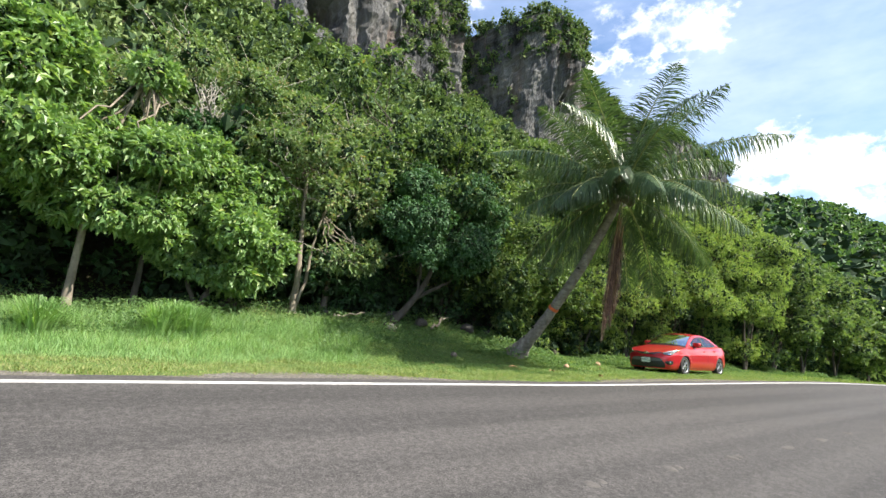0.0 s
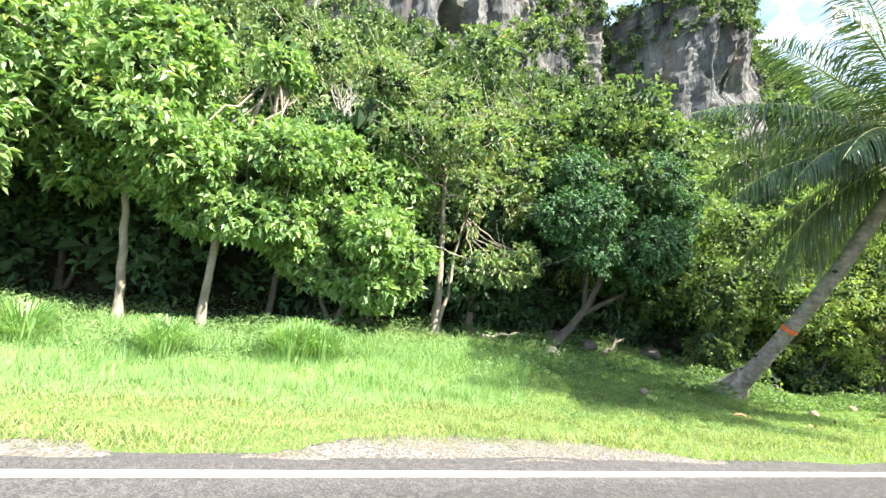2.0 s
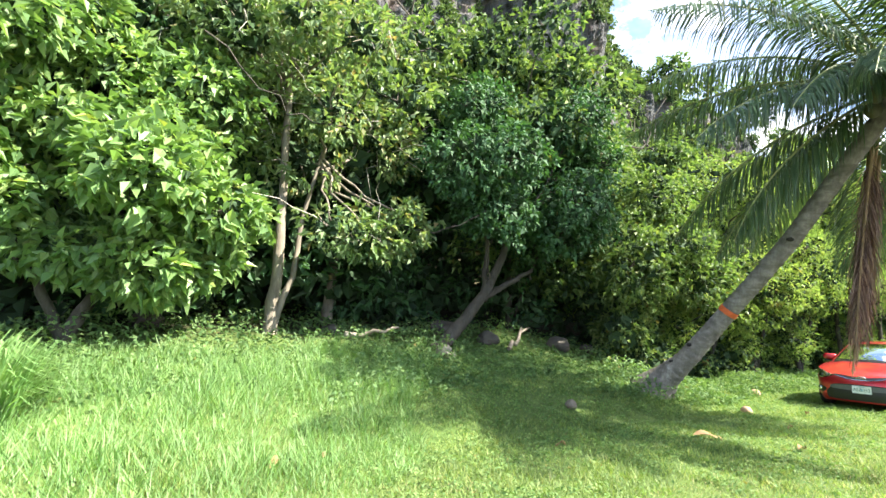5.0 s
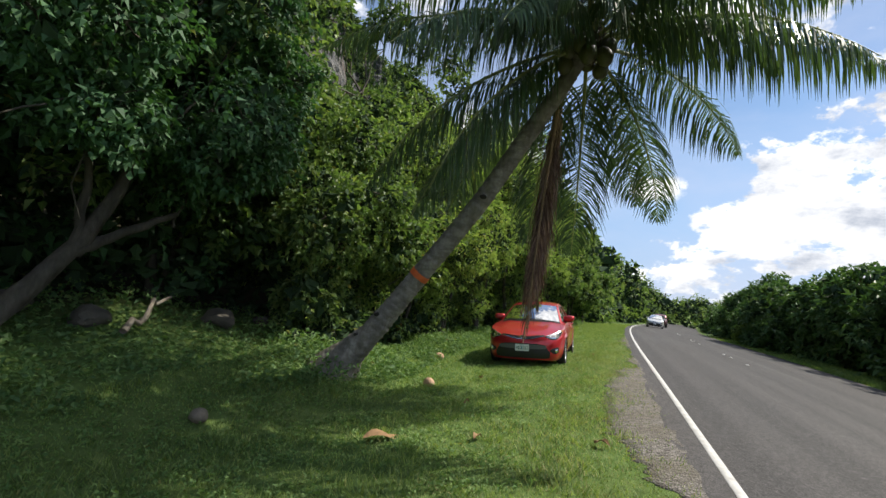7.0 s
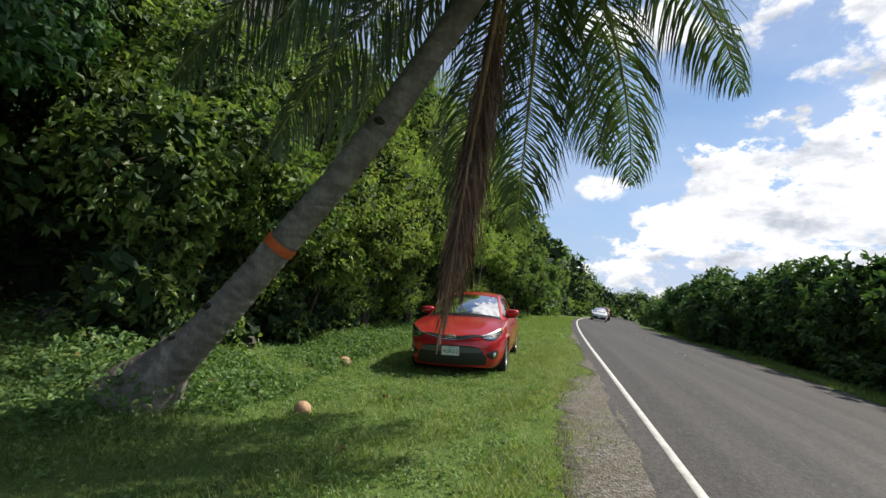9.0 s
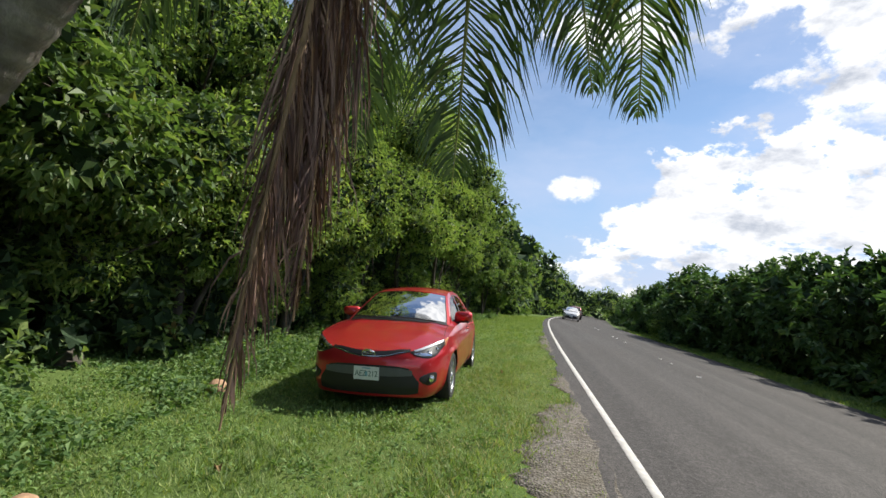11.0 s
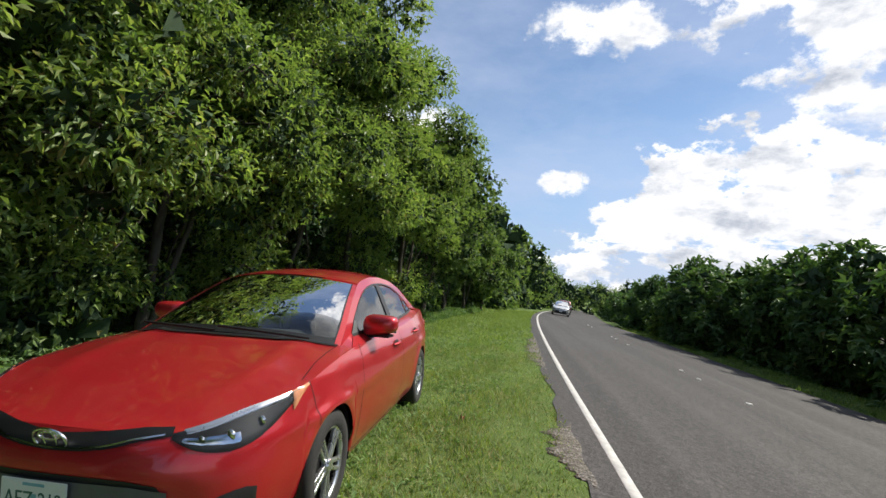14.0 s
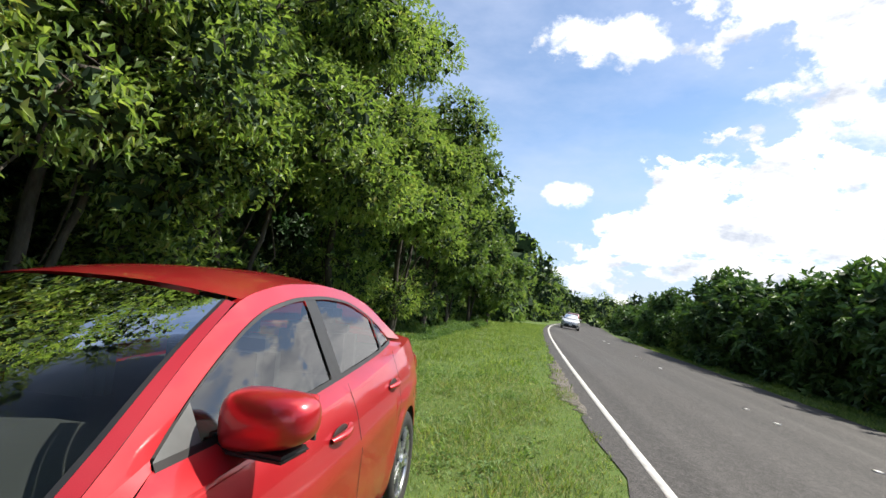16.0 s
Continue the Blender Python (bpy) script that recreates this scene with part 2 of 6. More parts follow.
def make_paint(name, color, flake=0.15):
    M = Mat(name, 0.32, 0.5, 0.5)
    dust = M.noise(3.5, 5)
    f = M.noise(900, 2)
    c = M.mix(M.span(f, 0.4, 0.65, 0, flake), color, tuple(min(1, k * 1.6 + 0.02) for k in color))
    c = M.mix(M.span(dust, 0.5, 0.8, 0, 0.06), c, (0.4, 0.25, 0.2))
    M.color(c).rough(dust, 0.28, 0.38)
    M.b.inputs["Coat Weight"].default_value, M.b.inputs["Coat Roughness"].default_value = 0.85, 0.05
    return M.m


def make_glass(name, tint=(0.75, 0.85, 0.8), rough=0.01, ior=1.27):
    """Thin car glass: mostly clear, a mirror at grazing angles."""
    M = Mat(name, rough)
    gl, tr, mx = M.n("ShaderNodeBsdfGlossy"), M.n("ShaderNodeBsdfTransparent"), M.n("ShaderNodeMixShader")
    gl.inputs["Roughness"].default_value = rough
    tr.inputs["Color"].default_value = (*tint, 1)
    fr = M.n("ShaderNodeFresnel")
    fr.inputs["IOR"].default_value = ior
    M.l(fr.outputs[0], mx.inputs[0])
    M.l(tr.outputs[0], mx.inputs[1])
    M.l(gl.outputs[0], mx.inputs[2])
    M.l(mx.outputs[0], M.out.inputs[0])
    return M.m


TURF, ASPHALT, GRAVEL, CLIFF = make_ground_mat(), make_asphalt(), make_gravel(), make_cliff_mat()
LINE_PAINT = plain("line_paint", (0.47, 0.46, 0.44), 0.75, 0, 0.3, 7, 0.3)
LAWN = leafy("lawn_blade", (0.042, 0.080, 0.024), (0.182, 0.272, 0.076), (0.39, 0.45, 0.16), 0.6, 0.4, 0.12, (0.36, 0.31, 0.13), 0.5)
STRAW = leafy("dry_blade", (0.20, 0.17, 0.075), (0.33, 0.29, 0.13), (0.46, 0.42, 0.22), 0.7, 0.3, 0.0)
WEED = leafy("verge_weed", (0.062, 0.13, 0.042), (0.165, 0.265, 0.08), (0.25, 0.34, 0.12), 0.75, 0.35, 0.02)
TALL = leafy("tall_grass", (0.10, 0.20, 0.065), (0.20, 0.345, 0.115), (0.345, 0.462, 0.205), 0.5, 0.4, 0.03, (0.3, 0.27, 0.1))
CREEPER = leafy("creeper_leaf", (0.050, 0.105, 0.036), (0.118, 0.210, 0.068), (0.235, 0.325, 0.120), 0.7, 0.35, 0.01)
LEAF_BIG = leafy("broad_leaf", (0.088, 0.168, 0.066), (0.195, 0.312, 0.108), (0.345, 0.435, 0.165), 0.45, 0.38, 0.02, (0.38, 0.34, 0.05))
LEAF_PALE = leafy("pale_leaf", (0.085, 0.150, 0.062), (0.175, 0.255, 0.105), (0.305, 0.350, 0.165), 0.55, 0.35, 0.13, (0.32, 0.2, 0.1))
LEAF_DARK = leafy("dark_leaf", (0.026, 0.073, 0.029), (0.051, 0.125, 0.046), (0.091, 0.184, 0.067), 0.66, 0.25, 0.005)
LEAF_MID = leafy("mid_leaf", (0.055, 0.108, 0.040), (0.140, 0.215, 0.070), (0.265, 0.325, 0.115), 0.5, 0.34, 0.02)
LEAF_FINE = leafy("feather_leaf", (0.085, 0.148, 0.048), (0.205, 0.295, 0.088), (0.36, 0.415, 0.145), 0.5, 0.42, 0.04, (0.22, 0.13, 0.06))
LEAF_FAR = leafy("hill_leaf", (0.045, 0.088, 0.030), (0.150, 0.225, 0.078), (0.26, 0.31, 0.125), 0.8, 0.14, 0.03, (0.3, 0.26, 0.12), 0.12)
LEAF_COAST = leafy("coast_leaf", (0.042, 0.094, 0.036), (0.096, 0.184, 0.060), (0.18, 0.265, 0.09), 0.5, 0.2, 0.01)
# Leaf colour darkened to stand for the shade deep inside crowns.
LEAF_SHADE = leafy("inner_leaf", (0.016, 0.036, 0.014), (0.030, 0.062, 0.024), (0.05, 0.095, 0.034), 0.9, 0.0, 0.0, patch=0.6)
PALM_LEAF = leafy("palm_leaflet", (0.036, 0.070, 0.034), (0.070, 0.118, 0.052), (0.125, 0.175, 0.075), 0.32, 0.22, 0.03, (0.3, 0.27, 0.08))
PALM_DEAD = leafy("dead_palm_leaflet", (0.045, 0.025, 0.022), (0.14, 0.07, 0.05), (0.44, 0.30, 0.23), 0.55, 0.1, 0.0)
RACHIS = plain("frond_stem", (0.25, 0.27, 0.09), 0.5)
RACHIS_DEAD = plain("dead_frond_stem", (0.3, 0.2, 0.11), 0.8)
BARK = make_bark("grey_bark", (0.036, 0.031, 0.026), (0.105, 0.092, 0.075), lichen=(0.2, 0.19, 0.165))
BARK_PALE = make_bark("pale_bark", (0.13, 0.11, 0.085), (0.29, 0.25, 0.195), lichen=(0.42, 0.39, 0.34))
BARK_PALM = make_bark("palm_bark", (0.12, 0.105, 0.09), (0.34, 0.31, 0.27), 0.6, lichen=(0.4, 0.39, 0.36))
TWIG = plain("bare_twig", (0.36, 0.33, 0.28), 0.85, 0, 0.25)


# ---- building helpers ----
def np_mesh(name, verts, faces, mat, smooth=False):
    """A mesh from arrays of corners and equal-sided faces."""
    me = bpy.data.meshes.new(name)
    verts, faces = np.asarray(verts, np.float32), np.asarray(faces, np.int32)
    k = faces.shape[1]
    me.vertices.add(len(verts))
    me.vertices.foreach_set("co", verts.ravel())
    me.loops.add(faces.size)
    me.loops.foreach_set("vertex_index", faces.ravel())
    me.polygons.add(len(faces))
    me.polygons.foreach_set("loop_start", np.arange(0, faces.size, k, dtype=np.int32))
    me.polygons.foreach_set("use_smooth", np.full(len(faces), smooth))
    me.update()
    me.validate()
    me.materials.append(mat)
    return me


def part(name, data, mat, parent=None, label="", smooth=True):
    """Links a bmesh (or a mesh) as one object under a thing or a part."""
    if isinstance(data, bmesh.types.BMesh):
        me = bpy.data.meshes.new(name)
        bmesh.ops.recalc_face_normals(data, faces=data.faces)
        data.to_mesh(me)
        data.free()
        me.materials.append(mat)
        if smooth:
            me.polygons.foreach_set("use_smooth", np.full(len(me.polygons), True))
            me.set_sharp_from_angle(angle=radians(38))
    else:
        me = data
    ob = new(name, me)
    if parent is not None:
        ob.parent = parent
    if label:
        ob["label"] = label
    return ob


def empty(name, m, label, category, group="", kind=""):
    ob = new(name)
    ob.empty_display_size = 0.2
    ob.matrix_world = m
    return tagged(ob, label, category, group, kind)


def box_bm(bm, c, s, bevel=0.0, m=None):
    """Adds a box of size s round c, with rounded edges."""
    r = bmesh.ops.create_cube(bm, size=1, matrix=(m or Matrix()) @ Matrix.Translation(c) @ Matrix.Diagonal((*s, 1)))
    if bevel:
        es = {e for v in r["verts"] for e in v.link_edges}
        bmesh.ops.bevel(bm, geom=list(es), offset=bevel, segments=2, affect="EDGES", clamp_overlap=True)
    return bm


def tube_arrays(pts, radii, sides=8, base=0, wob=0.0, rng=None):
    """Corners and quads of a tapered tube along points."""
    pts = np.asarray(pts, float)
    n = len(pts)
    tang = np.gradient(pts, axis=0)
    tang /= np.linalg.norm(tang, axis=1)[:, None] + 1e-9
    ref = np.array([1.0, 0.13, 0.07]) if abs(tang[0][0]) < 0.8 else np.array([0.1, 1.0, 0.1])
    V = []
    a = np.linspace(0, 2 * np.pi, sides, endpoint=False)
    for i in range(n):
        u = ref - tang[i] * (ref @ tang[i])
        u /= np.linalg.norm(u)
        v = np.cross(tang[i], u)
        ref = u
        r = radii[i] * (1 + (wob * rng.uniform(-1, 1, sides) if wob else 0))
        V.append(pts[i] + (np.cos(a) * r)[:, None] * u + (np.sin(a) * r)[:, None] * v)
    V = np.concatenate(V)
    i, j = np.meshgrid(np.arange(n - 1), np.arange(sides), indexing="ij")
    i, j = i.ravel(), j.ravel()
    k = (j + 1) % sides
    F = np.stack([i * sides + j, i * sides + k, (i + 1) * sides + k, (i + 1) * sides + j], 1) + base
    return V, F


def tubes_mesh(name, lines, mat, sides=8, wob=0.0, seed=1):
    """One mesh of several tubes: lines is a list of (points, radii)."""
    rng = np.random.default_rng(seed)
    VV, FF, b = [], [], 0
    for pts, radii in lines:
        V, F = tube_arrays(pts, radii, sides, b, wob, rng)
        VV.append(V), FF.append(F)
        b += len(V)
    return np_mesh(name, np.concatenate(VV), np.concatenate(FF), mat, True)


def bend(a, b, rng, k=5, wob=0.12, sag=0.0):
    """A crooked line from a to b."""
    a, b = np.asarray(a, float), np.asarray(b, float)
    t = np.linspace(0, 1, k)[:, None]
    p = a + (b - a) * t
    d = np.linalg.norm(b - a)
    p[1:-1] += rng.normal(0, wob * d / k, (k - 2, 3))
    p[:, 2] -= sag * d * np.sin(np.pi * t[:, 0])
    return p


def unit(v):
    return v / (np.linalg.norm(v, axis=-1, keepdims=True) + 1e-9)


def leaf_arrays(pos, direc, normal, length, width, fold=0.25, droop=0.2):
    """Leaves of six corners (two quads, folded along the rib)."""
    n = len(pos)
    d = unit(direc)
    s = unit(np.cross(d, normal))
    up = np.cross(s, d)
    L, W = np.broadcast_to(length, n)[:, None], np.broadcast_to(width, n)[:, None]
    tip = pos + d * L - up * L * droop
    mid = pos + d * L * 0.45
    rise = up * W * fold
    V = np.stack([pos, mid + s * W * 0.5 + rise, tip, mid - s * W * 0.5 + rise], 1).reshape(-1, 3)
    b = np.arange(n)[:, None] * 4
    F = (b + np.array([[0, 1, 2, 3]])).reshape(-1, 4)
    return V, F


def rosettes(tips, outward, rng, per=6, length=0.16, width=0.07, spread=0.9, droop=0.25, scatter=0.05):
    """Bunches of leaves that stand round twig ends."""
    n = len(tips)
    P = np.repeat(tips, per, 0) + rng.normal(0, scatter, (n * per, 3))
    O = np.repeat(unit(outward), per, 0)
    D = O + rng.normal(0, spread, (n * per, 3))
    D[:, 2] -= 0.15
    Nn = np.tile([0, 0, 1.0], (n * per, 1)) + rng.normal(0, 0.45, (n * per, 3)) + 0.35 * O
    ln = length * rng.uniform(0.65, 1.25, n * per)
    return leaf_arrays(P, D, Nn, ln, ln * (width / length), 0.2, droop)


def shell(blobs, n, rng, inner=0.55):
    """Points in the outer shells of ellipsoids (centre, radii), and the way outward."""
    blobs = [(np.asarray(c, float), np.asarray(r, float)) for c, r in blobs]
    area = np.array([(r[0] * r[1] + r[0] * r[2] + r[1] * r[2]) for _, r in blobs])
    pick = rng.choice(len(blobs), n, p=area / area.sum())
    C, R = np.array([b[0] for b in blobs])[pick], np.array([b[1] for b in blobs])[pick]
    d = unit(rng.normal(0, 1, (n, 3)))
    rad = rng.uniform(inner ** 2, 1.0, n) ** 0.5 * (1 + 0.12 * np.sin(d[:, 0] * 9 + pick) * np.cos(d[:, 1] * 7 + d[:, 2] * 5))
    return C + d * R * rad[:, None], d


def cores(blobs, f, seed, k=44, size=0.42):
    """Leaves coloured dark for the shade inside each leaf clump, which they fill."""
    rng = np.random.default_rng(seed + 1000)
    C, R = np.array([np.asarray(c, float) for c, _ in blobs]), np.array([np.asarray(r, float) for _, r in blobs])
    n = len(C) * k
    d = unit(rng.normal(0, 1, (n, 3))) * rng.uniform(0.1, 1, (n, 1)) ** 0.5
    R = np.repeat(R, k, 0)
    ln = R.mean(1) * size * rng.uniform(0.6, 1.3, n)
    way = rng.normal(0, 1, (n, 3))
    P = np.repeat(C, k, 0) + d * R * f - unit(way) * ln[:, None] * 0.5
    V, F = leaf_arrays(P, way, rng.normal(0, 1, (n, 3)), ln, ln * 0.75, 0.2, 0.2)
    return np_mesh("inner_shade_foliage", V, F, LEAF_SHADE)


# ---- lie of the land ----
def line_y(x):
    """Where the white edge line runs: straight, then a bend to the sea side."""
    x = np.asarray(x, float)
    return 6.06 + 0.035 * np.clip(9 - x, 0, 12) - 0.0013 * np.clip(x - 20, 0, 60) ** 2 - 0.156 * np.clip(x - 80, 0, None)


def grade(x):
    x = np.asarray(x, float)
    return 0.006 * np.clip(8 - x, 0, 10) - 0.00045 * np.clip(x - 16, 0, 34) ** 2 - 0.0306 * np.clip(x - 50, 0, 200)


ROAD_W = 6.9


def bank_foot(x):
    """How far past the line the wooded bank begins."""
    x = np.asarray(x, float)
    return np.interp(x, [-40, 0, 8, 11, 13, 15, 18, 24, 34, 50, 90], [4.2, 4.3, 4.6, 4.2, 4.3, 4.7, 4.8, 4.8, 3.9, 3.6, 3.4])


def land_z(x, y):
    """Height of the ground."""
    x, y = np.asarray(x, float), np.asarray(y, float)
    s = y - line_y(x)
    road = 0.45 + 0.075 * np.clip(s, -ROAD_W - 0.6, 0)
    verge = -0.047 * np.clip(s - 0.2, 0, 4.6)
    b = s - bank_foot(x)
    steep = np.interp(x, [0, 3, 8, 11, 13, 16, 40], [0.20, 0.26, 0.30, 0.33, 0.26, 0.12, 0.10])
    bank = steep * np.clip(b, 0, 3.5) + 0.12 * np.clip(b - 3.5, 0, 3)
    hill = 0.85 * np.clip(b - 6.5, 0, 32) * np.interp(x, [-200, 60, 160, 400], [1, 1, 0.75, 0.6])
    far = 0.05 * np.clip(b - 42.5, 0, 300)
    sea = -0.16 * np.clip(-s - ROAD_W - 1.6, 0, 8) - 0.02 * np.clip(-s - ROAD_W - 9.6, 0, 100)
    lumps = 0.02 * np.sin(x * 1.7 + 1.3 * y) * np.sin(y * 2.1 - 0.6 * x) * np.clip(s - 0.6, 0, 1)
    return grade(x) + road + verge + bank + hill + far + sea + lumps


def sheet(name, xs, ys_of, lift, mat):
    """A sheet over the land: columns at xs, rows at ys_of(x)."""
    P = []
    for x in xs:
        ys = np.asarray(ys_of(x), float)
        P.append(np.stack([np.full(len(ys), x), ys, land_z(np.full(len(ys), x), ys) + lift(x, ys)], 1))
    n, k = len(P), len(P[0])
    i, j = np.meshgrid(np.arange(n - 1), np.arange(k - 1), indexing="ij")
    i, j = i.ravel(), j.ravel()
    F = np.stack([i * k + j, (i + 1) * k + j, (i + 1) * k + j + 1, i * k + j + 1], 1)
    return np_mesh(name, np.concatenate(P), F, mat, True)


def build_ground():
    xs = np.unique(np.concatenate([np.linspace(-12, 50, 249), np.linspace(50, 200, 60), np.linspace(-90, -12, 40), [-4000, -1500, -500, -200, 320, 600, 1500, 4000]]))
    off = np.unique(np.concatenate([np.linspace(-14, -7.0, 15), np.linspace(-6.9, 0, 12), np.linspace(0, 12, 61), np.linspace(12, 60, 40), [-4000, -1500, -400, -150, -60, -30, -20, 80, 120, 250, 600, 1500, 4000]]))

    def lift(x, ys):
        s = ys - line_y(x)
        return np.where((s > -ROAD_W + 0.1) & (s < -0.02), -0.06, 0.0)
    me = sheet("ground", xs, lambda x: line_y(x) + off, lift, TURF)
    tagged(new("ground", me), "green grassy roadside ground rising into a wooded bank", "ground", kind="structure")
    rx = np.unique(np.concatenate([np.linspace(-60, 60, 241), np.linspace(60, 240, 120)]))
    ro = np.array([-ROAD_W, -ROAD_W + 0.1, -5.5, -4, -2.6, -1.2, 0.02, 0.12])
    wob = lambda x: 0.05 * np.sin(x * 2.3) + 0.03 * np.sin(x * 7.1 + 1)
    me = sheet("road", rx, lambda x: line_y(x) + ro + np.array([0, 0, 0, 0, 0, 0, 0, wob(x) + 0.06]), lambda x, ys: np.array([0.002] + [0.012] * 6 + [0.012]), ASPHALT)
    tagged(new("road", me), "weathered grey asphalt road with a white edge line", "road", kind="structure")
    me = sheet("edge_line", rx, lambda x: line_y(x) + np.array([-0.225, -0.22, -0.13, -0.125]), lambda x, ys: np.array([0.012, 0.018, 0.018, 0.012]), LINE_PAINT)
    tagged(new("edge_line", me), "worn white painted line along the road edge", "road marking", kind="structure")


build_ground()


# ---- trees ----
def tree(name, base, label, trunks, blobs, leaf, mat, bark, count, per, length, width, seed, droop=0.25, spread=0.9, twigs=0, group="roadside trees", inner=0.5, core=0.8):
    """A tree: crooked trunks with limbs into the crown, and a crown of leaf bunches. Places are relative to the base."""
    rng = np.random.default_rng(seed)
    x, y = base
    th = empty(name, pose(x, y, float(land_z(x, y)) - 0.06), label, "tree", group)
    lines, limb_lines = [], []
    for pts, r0, r1 in trunks:
        pts = np.asarray(pts, float)
        t = np.linspace(0, 1, len(pts))
        tt = np.linspace(0, 1, 14)
        p = np.stack([np.interp(tt, t, pts[:, k]) for k in range(3)], 1)
        p[1:-1] += rng.normal(0, 0.011, (12, 3))
        r = r0 + (r1 - r0) * tt
        r[0] *= 1.35
        lines.append((p, r))
    part("trunk", tubes_mesh("trunk", lines, bark, 10, 0.07, seed), bark, th)
    ends = [np.asarray(p[-1], float) for p, _, _ in trunks]
    for c, r in blobs:
        c = np.asarray(c, float)
        e = min(ends, key=lambda q: np.linalg.norm(q - c))
        a = e + (0, 0, -0.25 * rng.uniform(0.2, 1.6))
        limb_lines.append((bend(a, c, rng, 6, 0.3), np.linspace(0.034, 0.014, 6)))
        for _ in range(1 if leaf == "coast" else 3):
            q = c + unit(rng.normal(0, 1, 3)) * np.asarray(r) * 0.8
            limb_lines.append((bend(c, q, rng, 4, 0.3), np.linspace(0.018, 0.006, 4)))
    tagged(part("limb", tubes_mesh("limb", limb_lines, bark, 4, 0, seed), bark, th), kind="stuff")
    tips, out = shell(blobs, count, rng, inner)
    V, F = rosettes(tips, out, rng, per, length, width, spread, droop)
    part("crown", np_mesh("crown", V, F, mat), mat, th)
    # Added filler leaves paint the crown's inner shade.
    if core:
        tagged(part("inner_shade_foliage", cores(blobs, core, seed, *((34, 0.42) if leaf == "coast" else (80, 0.26))), LEAF_SHADE, th, "inner foliage coloured dark for the crown's shade"), kind="stuff")
    if twigs:
        tl = []
        P, D = shell(blobs, twigs, rng, 0.7)
        for p, d in zip(P, D):
            q = p + d * rng.uniform(0.3, 0.9) + rng.normal(0, 0.2, 3) + (0, 0, 0.2)
            tl.append((bend(p - d * 0.4, q, rng, 5, 0.5), np.linspace(0.011, 0.004, 5)))
        tagged(part("bare_twig", tubes_mesh("bare_twig", tl, TWIG, 4, 0, seed), TWIG, th, "bare grey twigs"), kind="stuff")
    return th


def crown_blobs(rng, c, r, n, size):
    """A lumpy crown: n small ellipsoids in an ellipsoid."""
    out = []
    for _ in range(n):
        d = unit(rng.normal(0, 1, 3)) * rng.uniform(0.45, 1.0) ** 0.5
        s = size * rng.uniform(0.75, 1.3)
        out.append((np.asarray(c) + d * np.asarray(r), (s, s, s * rng.uniform(0.6, 0.9))))
    return out


